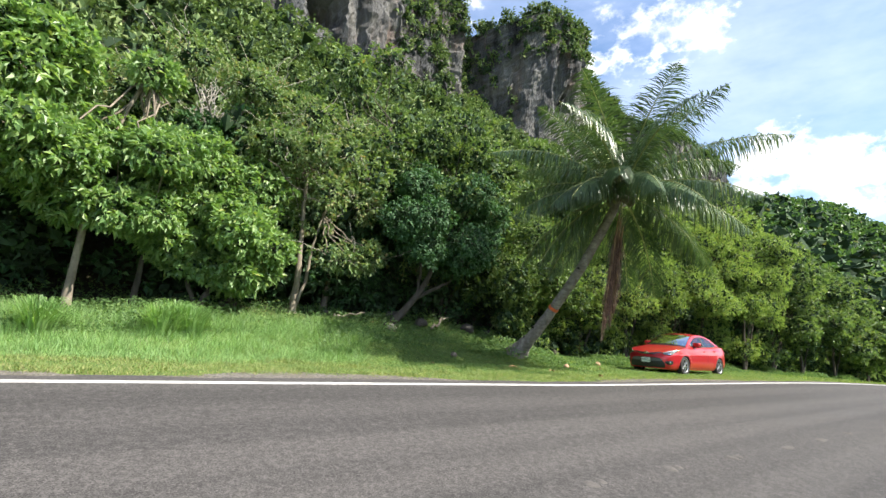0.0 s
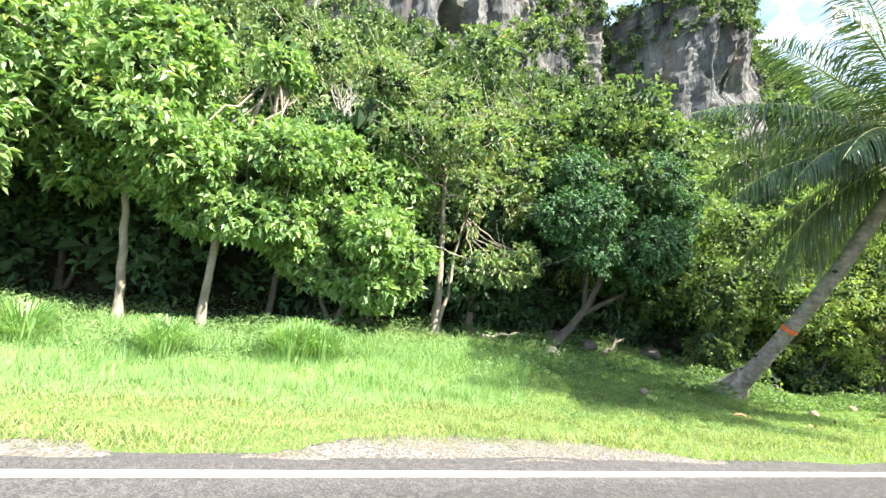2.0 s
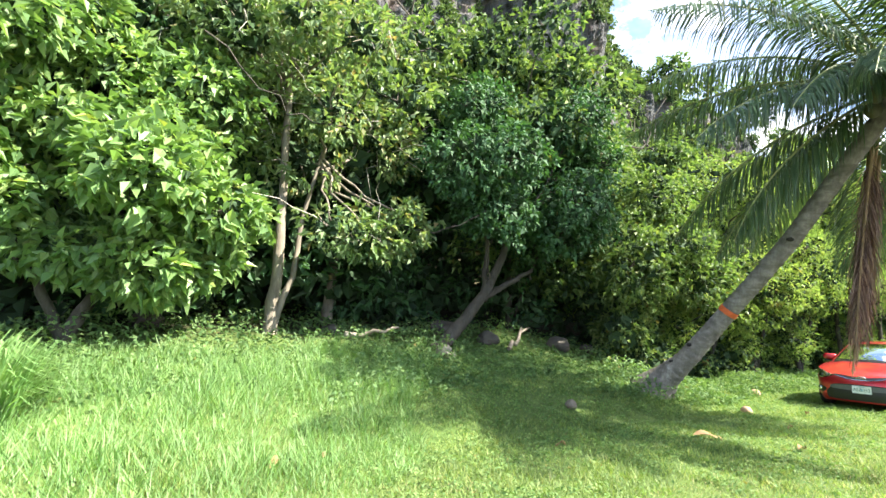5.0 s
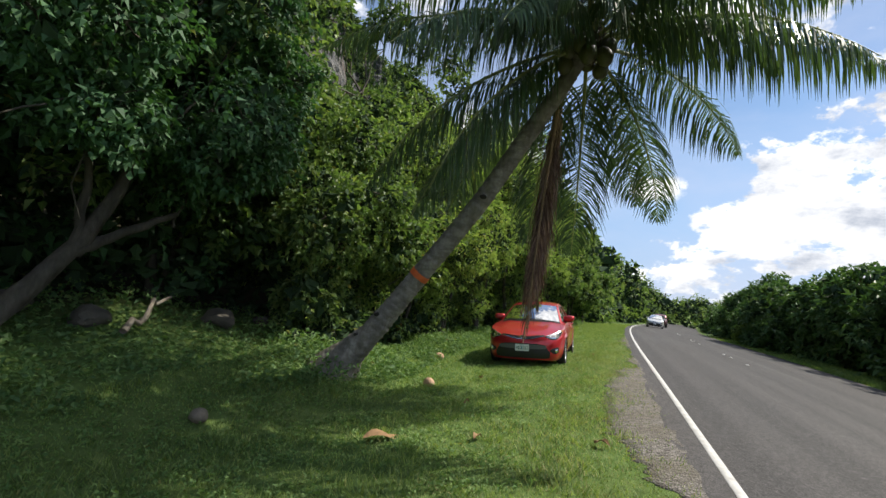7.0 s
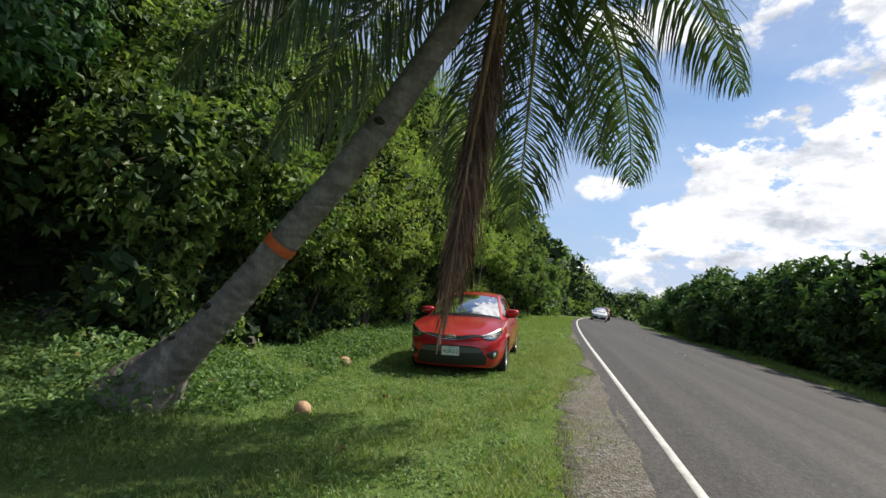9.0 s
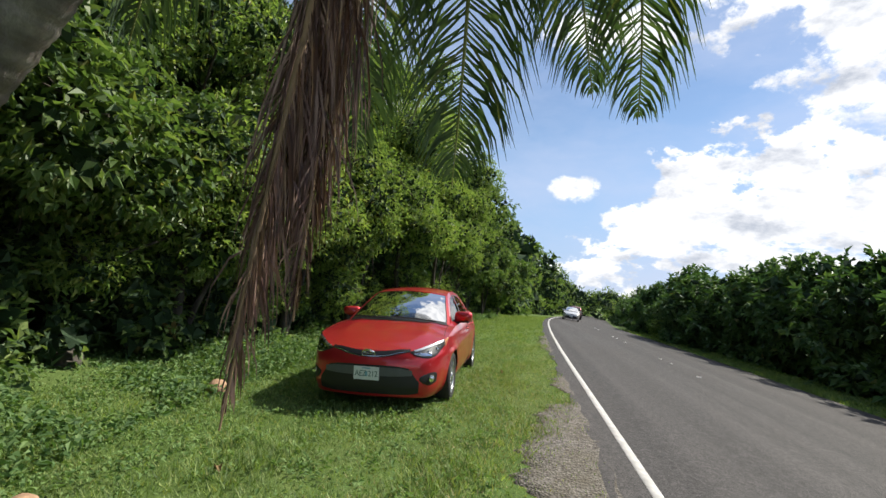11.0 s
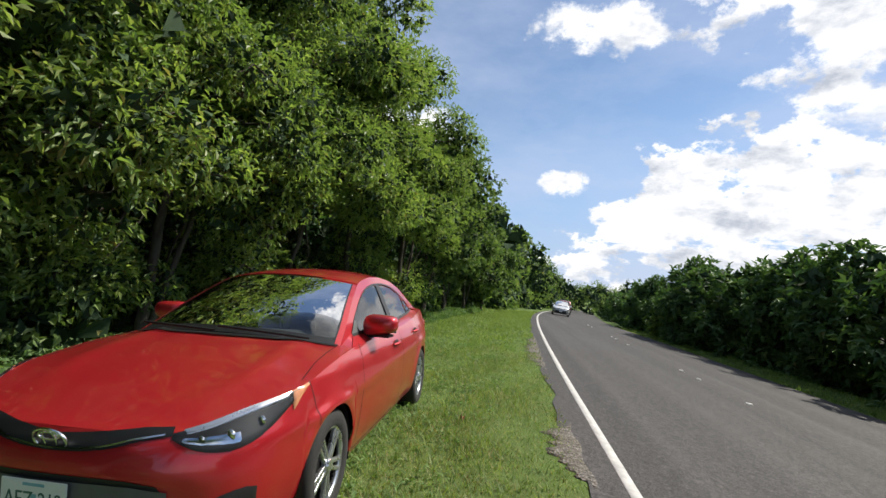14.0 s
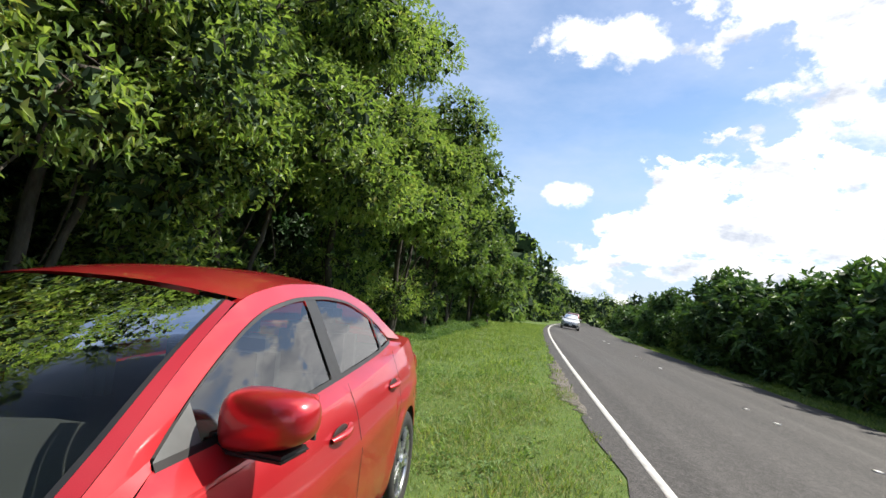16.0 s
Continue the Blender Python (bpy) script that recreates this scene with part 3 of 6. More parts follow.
def build_left_trees():
    R = np.random.default_rng
    r = R(11)
    # broad-leaved pair with pale straight trunks
    tree("broadleaf_tree", (-1.9, 14.15), "tall broad-leaved tree with a pale slim trunk on the bank", [([(0, 0, 0), (-0.15, 0, 1.6), (-0.35, -0.1, 3.2), (-0.6, 0, 5.2)], 0.095, 0.05)],
         crown_blobs(r, (-1.0, -0.6, 4.4), (2.4, 1.5, 2.0), 15, 0.95), "broad", LEAF_BIG, BARK_PALE, 2300, 7, 0.21, 0.10, 21, 0.3)
    tree("broadleaf_tree", (-0.3, 13.8), "slim broad-leaved tree with a leaning pale trunk", [([(0, 0, 0), (0.0, 0, 1.8), (0.1, -0.1, 3.3), (0.35, 0, 5.0), (0.7, 0, 6.2)], 0.09, 0.045)],
         crown_blobs(r, (0.4, -0.5, 3.4), (1.7, 1.2, 1.4), 10, 0.8) + crown_blobs(r, (0.8, 0, 6.1), (0.5, 0.5, 0.3), 4, 0.45), "broad", LEAF_BIG, BARK_PALE, 1700, 7, 0.19, 0.09, 22, 0.3)
    tree("broadleaf_tree", (-6.0, 14.2), "leafy broad-leaved tree over the grassy bank", [([(0, 0, 0), (0.1, 0, 2), (0.3, 0, 4.5)], 0.14, 0.07)],
         crown_blobs(r, (0.4, -0.8, 4.6), (2.8, 1.6, 2.6), 16, 1.0), "broad", LEAF_BIG, BARK_PALE, 2200, 7, 0.21, 0.1, 23, 0.3)
    tree("broadleaf_shrub", (2.4, 14.0), "low broad-leaved shrub tree with short crooked stems", [([(0, 0, 0), (0.3, 0, 0.7), (0.5, 0, 1.6)], 0.10, 0.05), ([(0.05, 0, 0), (-0.2, 0, 0.6), (-0.5, -0.2, 1.4)], 0.08, 0.04)],
         crown_blobs(r, (0.3, -0.5, 1.9), (1.7, 1.0, 0.9), 11, 0.7), "broad", LEAF_BIG, BARK, 1500, 6, 0.18, 0.11, 24, 0.3)
    # pale, twiggy trees
    tree("pale_tree", (5.15, 14.3), "sparse pale-leaved tree with a forked mottled trunk", [([(0, 0, 0), (0.0, 0, 1.2), (-0.05, 0, 2.6), (-0.15, 0, 4.6)], 0.115, 0.05), ([(0.05, 0, 0.25), (0.3, 0, 1.1), (0.4, 0.1, 2.2), (0.6, 0, 3.4)], 0.06, 0.03)],
         crown_blobs(r, (0.3, -0.4, 4.6), (2.0, 1.3, 2.0), 13, 0.8) + crown_blobs(r, (1.1, -0.9, 2.3), (0.9, 0.6, 0.6), 5, 0.55), "pale", LEAF_PALE, BARK_PALE, 1500, 6, 0.15, 0.08, 25, 0.25, twigs=70, core=0.45)
    tree("pale_tree", (2.2, 16.2), "sparse yellow-green tree with many bare twigs", [([(0, 0, 0), (0.2, 0, 3), (0.3, 0, 5.6)], 0.14, 0.06)],
         crown_blobs(r, (0.2, -0.4, 5.6), (2.4, 1.3, 2.2), 14, 0.85), "pale", LEAF_PALE, BARK_PALE, 1500, 6, 0.15, 0.08, 26, 0.25, twigs=110, core=0.45)
    # dark round tree on a leaning trunk
    tree("dark_tree", (8.15, 13.5), "dark glossy round tree on a leaning forked trunk", [([(0, 0, 0), (0.42, -0.15, 0.55), (0.85, -0.3, 1.15), (1.25, -0.3, 1.9), (1.7, -0.3, 3.0)], 0.15, 0.06), ([(0.83, -0.3, 1.12), (1.4, -0.4, 1.45), (2.1, -0.4, 1.8)], 0.08, 0.04), ([(0.85, -0.3, 1.15), (0.95, -0.2, 2.0), (0.8, -0.3, 3.0)], 0.07, 0.03)],
         crown_blobs(r, (1.6, -0.7, 3.9), (2.0, 1.3, 1.9), 21, 0.75), "dark", LEAF_DARK, BARK, 3600, 6, 0.135, 0.062, 27, 0.45)
    tree("broadleaf_tree", (-4.1, 13.5), "bushy broad-leaved tree with large hanging leaves", [([(0, 0, 0), (0.1, 0, 1.6), (0.0, -0.1, 3.4)], 0.09, 0.05)],
         crown_blobs(r, (0, -0.5, 3.6), (1.8, 1.1, 1.5), 12, 0.85), "broad", LEAF_BIG, BARK_PALE, 1800, 7, 0.2, 0.095, 28, 0.3)
    tree("broadleaf_tree", (1.0, 14.6), "leafy broad-leaved tree filling the bank", [([(0, 0, 0), (0.1, 0, 1.6), (0.2, -0.1, 3.6)], 0.08, 0.045)],
         crown_blobs(r, (0.2, -0.4, 3.5), (1.6, 1.0, 1.8), 13, 0.8), "broad", LEAF_BIG, BARK, 1700, 7, 0.17, 0.095, 29, 0.3)
    tree("broadleaf_tree", (3.5, 14.9), "leafy broad-leaved tree beside the pale trunk", [([(0, 0, 0), (0.1, 0, 1.4), (0.3, -0.1, 3.0)], 0.08, 0.045)],
         crown_blobs(r, (0.1, -0.5, 2.9), (1.3, 0.9, 1.3), 10, 0.75), "broad", LEAF_BIG, BARK, 1300, 7, 0.16, 0.09, 33, 0.3)
    tree("pale_tree", (6.7, 15.6), "sparse pale tree with many grey twigs", [([(0, 0, 0), (0.1, 0, 2.4), (-0.1, 0, 5.0)], 0.11, 0.05)],
         crown_blobs(r, (0, -0.4, 4.9), (1.9, 1.1, 2.0), 12, 0.8), "pale", LEAF_PALE, BARK_PALE, 1300, 6, 0.15, 0.08, 34, 0.25, twigs=90, core=0.45)
    tree("leafy_tree", (5.2, 18.5), "round bright green tree above the pale trees", [([(0, 0, 0), (0.1, 0, 2.4), (0, 0, 5.4)], 0.13, 0.06)],
         crown_blobs(r, (0, -0.2, 6.0), (1.5, 1.3, 1.2), 11, 0.8), "mid", LEAF_MID, BARK, 1500, 6, 0.22, 0.1, 35, 0.3)
    # leafless tree on the slope
    q = R(36)
    for bx, by, hh in ((3.2, 21.5, 6.0), (1.6, 19.0, 6.2), (4.4, 19.6, 6.6)):
        lines = [([(0, 0, 0), (0.1, 0, hh * 0.3), (0.0, 0, hh * 0.55)], [0.09, 0.07, 0.05])]
        tips = [np.array([0.0, 0, hh * 0.5])]
        for level in range(3):
            nxt = []
            for t0 in tips:
                for _ in range(4 if level == 0 else 3):
                    e = t0 + np.array([q.normal(0, 0.45), q.normal(0, 0.3), q.uniform(0.5, 1.1)]) * hh * 0.22 / (1 + 0.4 * level)
                    lines.append((bend(t0, e, q, 5, 0.25), np.linspace(0.04, 0.022, 5) / (1 + level)))
                    nxt.append(e)
            tips = nxt
        th = empty("bare_tree", pose(bx, by, float(land_z(bx, by)) - 0.1), "leafless grey tree among the green slope trees", "tree", "bare trees")
        part("trunk", tubes_mesh("trunk", lines, TWIG, 6, 0, 36), TWIG, th)
    specs = [
        ("leafy_tree", (11.2, 14.6), 6.2, 2.3, LEAF_MID, 0.17), ("leafy_tree", (14.4, 13.6), 4.2, 2.3, LEAF_MID, 0.18), ("leafy_tree", (13.0, 15.6), 6.6, 2.4, LEAF_FINE, 0.16),
        ("feathery_tree", (17.4, 12.6), 4.4, 2.3, LEAF_FINE, 0.15), ("feathery_tree", (20.6, 12.4), 5.8, 2.4, LEAF_FINE, 0.15), ("feathery_tree", (23.6, 12.0), 6.2, 2.5, LEAF_FINE, 0.16),
        ("feathery_tree", (27.0, 11.5), 7.0, 2.5, LEAF_FINE, 0.17), ("feathery_tree", (30.6, 10.9), 7.4, 2.6, LEAF_FINE, 0.17), ("leafy_tree", (34.6, 10.7), 7.2, 2.8, LEAF_MID, 0.18),
        ("leafy_tree", (39.0, 10.4), 6.4, 2.7, LEAF_MID, 0.2), ("leafy_tree", (44.0, 9.8), 5.2, 2.7, LEAF_MID, 0.22), ("leafy_tree", (49.5, 9.0), 5.0, 2.7, LEAF_MID, 0.25),
        ("leafy_tree", (19.0, 15.6), 9.0, 2.6, LEAF_MID, 0.2), ("leafy_tree", (24.5, 15.2), 9.6, 2.8, LEAF_MID, 0.2), ("leafy_tree", (30.0, 14.4), 9.6, 2.8, LEAF_MID, 0.22),
        ("leafy_tree", (8.2, 16.6), 8.2, 2.6, LEAF_MID, 0.18), ("leafy_tree", (-4.0, 17.2), 7.0, 2.8, LEAF_BIG, 0.24), ("leafy_tree", (-10.5, 15.2), 5.4, 3.0, LEAF_BIG, 0.26),
    ]
    for k, (nm, b, h, rad, mat, ln) in enumerate(specs):
        q = R(100 + k)
        big = mat is LEAF_BIG
        h = h if big or b[0] > 46 else h * (1.2 if b[0] < 33 else 1.08)
        blobs = crown_blobs(q, (0, 0 if big else -0.1, h * 0.78), (rad, rad * 0.7, h * 0.34), 15, 0.95)
        blobs += crown_blobs(q, (0, -0.2 if big else (-1.3 if b[0] < 16 else -0.9), h * 0.42 + 0.6), (rad, rad * 0.5, h * 0.2), 11, 0.8)
        blobs += crown_blobs(q, (0, -0.7 if 8.5 < b[0] < 16 else 0.3, 1.5), (rad, 0.6, 0.8), 7, 0.65)
        near = b[0] < 33 and b[1] < 14.5
        tree(nm, b, "dense feathery-leaved roadside tree" if mat is LEAF_FINE else "dense green roadside tree with low branches", [([(0, 0, 0), (q.uniform(-0.3, 0.3), 0.1, h * 0.3), (q.uniform(-0.6, 0.6), -0.2, h * 0.75)], 0.095, 0.05), ([(0.1, 0, 0.1), (q.uniform(0.3, 0.7), -0.2, h * 0.3), (q.uniform(0.4, 1.2), -0.3, h * 0.6)], 0.055, 0.03)],
             blobs, "mid", mat, BARK, 5000 if near else 1500, 6, ln * (0.72 if near else 1.0), ln * (0.72 if near else 1.0) * (0.42 if mat is LEAF_FINE else 0.6), 300 + k, 0.3)


build_left_trees()


# ---- coconut palm ----
def frond(name, parent, m, length, arch, droop_end, mat, stem_mat, seed, leaflet=0.75, hang=0.5, label="", gaps=0.0, n=62, tuck=1.0, wide=0.038):
    """A palm leaf: a bent stem (along +x, arching down) with two rows of hanging leaflets."""
    rng = np.random.default_rng(seed)
    t = np.linspace(0, 1, 16)
    x = length * (t - 0.16 * droop_end * t ** 2.2)
    z = length * (arch * t - (arch + 0.35 * droop_end) * t ** 2)
    y = 0.06 * length * rng.uniform(-1, 1) * t ** 2
    P = np.stack([x, y, z], 1)
    stem = part(name, tubes_mesh("frond_stem", [(P, 0.028 * (1 - t) + 0.005)], stem_mat, 6), stem_mat, parent, label)
    stem.matrix_local = m
    tt = np.linspace(0.13, 0.99, n)
    C = np.stack([np.interp(tt, t, P[:, k]) for k in range(3)], 1)
    T = unit(np.stack([np.interp(tt, t, np.gradient(P[:, k])) for k in range(3)], 1))
    VV, FF, b = [], [], 0
    up = np.array([0, 0, 1.0])
    down = np.array(m.to_3x3().inverted() @ Vector((0, 0, -1)))
    for side in (-1, 1):
        keep = rng.uniform(0, 1, n) > gaps
        c, tg = C[keep], T[keep]
        k = len(c)
        lat = unit(np.cross(tg, up)) * side
        nrm = np.cross(lat, tg) * side
        env = np.sin(np.pi * np.clip(tt[keep] * 0.92 + 0.1, 0, 1)) ** 0.6
        ln = leaflet * env * rng.uniform(0.85, 1.12, k)
        d0 = unit(tg * rng.uniform(0.25, 0.7, (k, 1)) + lat * tuck + nrm * rng.uniform(-0.1, 0.25, (k, 1)) * 1.0 + rng.normal(0, 0.11, (k, 3)))
        w = wide * rng.uniform(0.8, 1.1, k)
        rows = [c]
        cur, d = c, d0
        for s in range(3):
            d = unit(d + down * hang * rng.uniform(0.6, 1.3, (k, 1)) * (0.35 + 0.45 * s))
            cur = cur + d * (ln / 3)[:, None]
            rows.append(cur)
        wid = [0.5, 1.0, 0.75, 0.08]
        sv = unit(tg - d0 * np.sum(tg * d0, 1, keepdims=True))
        V = []
        for q, f in zip(rows, wid):
            V += [q - sv * (w * f * 0.5)[:, None], q + sv * (w * f * 0.5)[:, None]]
        V = np.stack(V, 1).reshape(-1, 3)
        o = np.arange(k)[:, None] * 8 + b
        F = np.concatenate([o + np.array([[0, 1, 3, 2]]), o + np.array([[2, 3, 5, 4]]), o + np.array([[4, 5, 7, 6]])])
        VV.append(V), FF.append(F)
        b += len(V)
    tagged(part("leaflet", np_mesh("leaflet", np.concatenate(VV), np.concatenate(FF), mat), mat, stem), kind="stuff")
    return stem


def build_palm():
    base = (12.05, 11.15)
    z0 = float(land_z(*base)) - 0.05
    th = empty("coconut_palm", pose(base[0], base[1], z0), "leaning coconut palm with an orange band on its ringed grey trunk", "palm tree")
    world = [(12.0, 11.3, z0), (12.02, 10.98, 0.85), (12.06, 10.62, 1.22), (12.15, 10.2, 1.8), (12.18, 9.92, 2.18), (12.17, 9.38, 2.85), (12.13, 8.87, 3.5), (12.08, 8.27, 4.4), (11.95, 7.75, 5.1), (11.8, 7.4, 5.65)]
    ctrl = np.array(world) - np.array([base[0], base[1], z0])
    d = np.concatenate([[0], np.cumsum(np.linalg.norm(np.diff(ctrl, axis=0), axis=1))])
    s = np.linspace(0, d[-1], 320)
    P = np.stack([np.interp(s, d, ctrl[:, k]) for k in range(3)], 1)
    for _ in range(50):
        P[1:-1] = (P[:-2] + 2 * P[1:-1] + P[2:]) / 4
    rng = np.random.default_rng(5)
    r = np.interp(s, [0, 0.25, 0.55, 1.0, 2.0, 4.5, d[-1]], [0.47, 0.37, 0.25, 0.19, 0.16, 0.137, 0.12])
    r = r * (1 + 0.075 * ((s / 0.125) % 1.0 - 0.5) * (s > 0.6)) + rng.normal(0, 0.0015, len(s))
    part("trunk", tubes_mesh("trunk", [(P, r)], BARK_PALM, 22, 0.02, 5), BARK_PALM, th)
    # paint band and bark scars
    k = int(np.argmin(np.abs(P[:, 2] + z0 - 2.2)))
    band = plain("orange_band", (0.62, 0.12, 0.03), 0.6, 0, 0.2, 20)
    part("paint_band", tubes_mesh("paint_band", [(P[k - 2:k + 4], r[k - 2:k + 4].max() + np.array([0.003, 0.006, 0.006, 0.006, 0.006, 0.003]))], band, 22), band, th, "bright orange painted band")
    scar = plain("trunk_scar", (0.03, 0.026, 0.022), 0.95)
    for zz, ang in ((1.5, 2.6), (1.15, 2.4), (3.46, -2.8)):
        k = int(np.argmin(np.abs(P[:, 2] + z0 - zz)))
        bm = bmesh.new()
        bmesh.ops.create_icosphere(bm, subdivisions=2, radius=0.07)
        for v in bm.verts:
            v.co = Vector((v.co.x * 1.1, v.co.y * 0.8, v.co.z * 0.55)) * (1 + 0.25 * noise.noise(v.co * 20))
        ob = part("scar", bm, scar, th, "dark notch in the bark")
        ob.matrix_local = Matrix.Translation(Vector(P[k]) + Vector((math.cos(ang), math.sin(ang), 0.1)) * float(r[k]) * 0.93)
    hub = Vector(P[-1])
    fib = plain("palm_fibre", (0.075, 0.055, 0.036), 0.95, 0, 0.3, 20, 0.6)
    bm = bmesh.new()
    bmesh.ops.create_icosphere(bm, subdivisions=3, radius=0.24)
    for v in bm.verts:
        v.co = Vector((v.co.x, v.co.y, v.co.z * 1.7)) * (1 + 0.18 * noise.noise(v.co * 9))
    ob = part("crown_heart", bm, fib, th, "brown fibrous heart of the crown")
    ob.matrix_local = Matrix.Translation(hub + Vector((0, 0, 0.1)))
    green_nut = plain("green_coconut", (0.085, 0.082, 0.034), 0.5, 0, 0.4, 9)
    for i in range(11):
        bm = bmesh.new()
        bmesh.ops.create_icosphere(bm, subdivisions=2, radius=0.12)
        for v in bm.verts:
            v.co.z *= 1.25
        ob = part("coconut", bm, green_nut, th, "green-brown coconut under the crown")
        a = i * 0.571 * 2 + rng.uniform(-0.2, 0.2)
        ob.matrix_local = Matrix.Translation(hub + Vector((math.cos(a) * 0.3, math.sin(a) * 0.3, -0.12 - 0.17 * (i % 2)))) @ pose(0, 0, 0, rng.uniform(-25, 25), rng.uniform(-25, 25), 0)
    # fronds: heading, rise, length, arch, droop, hang
    spec = []
    for i in range(8):
        spec.append((i * 45 + 12, 62 + rng.uniform(-10, 12), 3.95, 0.05, 0.65, 0.1))
    for i in range(8):
        spec.append((i * 45 + 15, 35 + rng.uniform(-6, 8), 4.4, 0.10, 0.95, 0.5))
    # lower fronds, over the lawn, the road and the bank
    spec += [(4, -30, 4.4, 0.0, 0.8, 0.32), (28, -29, 4.2, 0.0, 0.8, 0.4), (330, -14, 4.2, 0.0, 0.9, 0.4), (311, 5, 4.3, 0.04, 0.95, 0.8), (275, 9, 4.2, 0.05, 0.95, 0.85),
             (108, -16, 4.2, 0.02, 0.95, 0.8), (104, 20, 4.4, 0.08, 0.95, 0.7), (84, -24, 3.8, 0.0, 0.9, 0.9), (60, -18, 3.9, 0.0, 0.9, 0.85), (130, -28, 3.5, 0.0, 0.9, 0.9), (140, 4, 3.6, 0.05, 1.1, 0.8),
             (250, 6, 3.7, 0.05, 1.1, 0.85), (228, 14, 3.2, 0.06, 1.3, 0.8), (206, 24, 2.9, 0.1, 1.45, 0.7), (184, 16, 2.8, 0.1, 1.5, 0.75), (162, 12, 2.8, 0.1, 1.45, 0.75), (350, -4, 4.2, 0.0, 1.0, 0.5)]
    for i, (hd, rise, ln, arch, dr, hang) in enumerate(spec):
        m = Matrix.Translation(hub) @ pose(0, 0, 0, rng.uniform(-12, 12), -rise, hd + rng.uniform(-2, 2)) @ Matrix.Translation((0.1, 0, 0))
        frond("frond", th, m, ln * rng.uniform(0.93, 1.06), arch, dr, PALM_LEAF, RACHIS, 700 + i, 0.98, hang * 2.2 + 0.15, gaps=0.08, n=130, wide=0.027)
    # bundle of dead fronds hanging from the crown down to head height
    origin = Vector((base[0], base[1], z0))
    ends = ((12.34, 8.27, 1.25), (12.37, 8.25, 1.5), (12.42, 8.27, 1.62), (12.45, 8.2, 1.8), (12.52, 8.16, 1.7), (12.5, 8.1, 1.98), (12.6, 8.03, 2.1))
    for i, end in enumerate(ends):
        top = Vector((12.45 + 0.03 * i, 7.80 + 0.03 * (i % 3), 5.35 - 0.08 * i)) - origin
        way = Vector(end) - origin - top
        m = Matrix.Translation(top) @ way.to_track_quat("X", "Y").to_matrix().to_4x4() @ pose(0, 0, 0, 52 * i, 0, 0)
        frond("dead_frond", th, m, way.length, 0.0, 0.03, PALM_DEAD, RACHIS_DEAD, 800 + i, 0.62, 1.3, "dead brown frond hanging down", 0.08, 150, 0.16, 0.011)


build_palm()


# ---- cars ----
RED = make_paint("red_paint", (0.52, 0.019, 0.027))
SILVER = make_paint("silver_paint", (0.62, 0.62, 0.6), 0.05)
MAROON = make_paint("maroon_paint", (0.12, 0.012, 0.018))
BLACK = plain("black_plastic", (0.012, 0.012, 0.013), 0.45)
GREY_PLASTIC = plain("grey_plastic", (0.10, 0.105, 0.105), 0.45)
RUBBER = plain("tyre_rubber", (0.022, 0.021, 0.02), 0.85, 0, 0.3, 30, 0.3)
ALLOY = plain("alloy", (0.62, 0.63, 0.65), 0.28, 0.9, 0.06)
CHROME = plain("chrome", (0.8, 0.8, 0.82), 0.12, 1.0, 0.05)
GLASS = make_glass("window_glass", (0.62, 0.72, 0.68), 0.01, 1.22)
SIDE_GLASS = make_glass("side_glass", (0.24, 0.28, 0.28), 0.01, 2.4)
LENS = make_glass("lamp_lens", (0.9, 0.93, 0.95), 0.02)
AMBER = plain("amber_lens", (0.6, 0.27, 0.14), 0.15, 0, 0.1)
TAIL = plain("tail_lens", (0.35, 0.01, 0.012), 0.12)
INTERIOR = plain("interior_trim", (0.035, 0.035, 0.036), 0.8)
SEAT = plain("seat_cloth", (0.07, 0.07, 0.068), 0.9, 0, 0.12, 30)
PLATE = plain("plate_white", (0.72, 0.75, 0.74), 0.4, 0, 0.06)
PLATE_INK = plain("plate_ink", (0.03, 0.12, 0.10), 0.5)
PLATE_BLUE = plain("plate_emblem", (0.2, 0.42, 0.5), 0.5)
SEAM = plain("panel_seam", (0.02, 0.004, 0.004), 0.8)

PLAN = [(0, 0), (0.008, .25), (0.035, .44), (0.09, .60), (0.19, .72), (0.35, .80), (0.6, .852), (1.0, .878), (1.6, .886), (2.6, .888), (3.4, .882), (3.9, .86), (4.25, .82), (4.47, .74), (4.575, .62), (4.625, .4), (4.64, 0)]


def make_plan():
    p = np.array(PLAN)
    s = np.concatenate([[0], np.cumsum(np.linalg.norm(np.diff(p, axis=0), axis=1))])
    q = np.linspace(0, s[-1], 361)
    c = np.stack([np.interp(q, s, p[:, k]) for k in range(2)], 1)
    for _ in range(40):
        c[1:-1] = (c[:-2] + 2 * c[1:-1] + c[2:]) / 4
    t = np.gradient(c, axis=0)
    t /= np.linalg.norm(t, axis=1)[:, None]
    return c, np.stack([-t[:, 1], t[:, 0]], 1)


PLAN_C, PLAN_N = make_plan()
SIDE_IN = ([.16, .22, .3, .42, .55, .66, .76, .84, .9, .96, 1.05], [.10, .06, .028, .008, 0, -.004, .004, .02, .042, .07, .11])
FRONT_IN = ([.14, .2, .3, .42, .54, .60, .66, .71, .76, .82, .9], [.09, .03, 0, 0, .0, .012, .035, .075, .13, .20, .3])
REAR_IN = ([.2, .3, .42, .6, .75, .9, 1.0, 1.08], [.1, .03, .0, .0, .012, .03, .06, .11])


def smooth01(t):
    t = np.clip(t, 0, 1)
    return t * t * (3 - 2 * t)


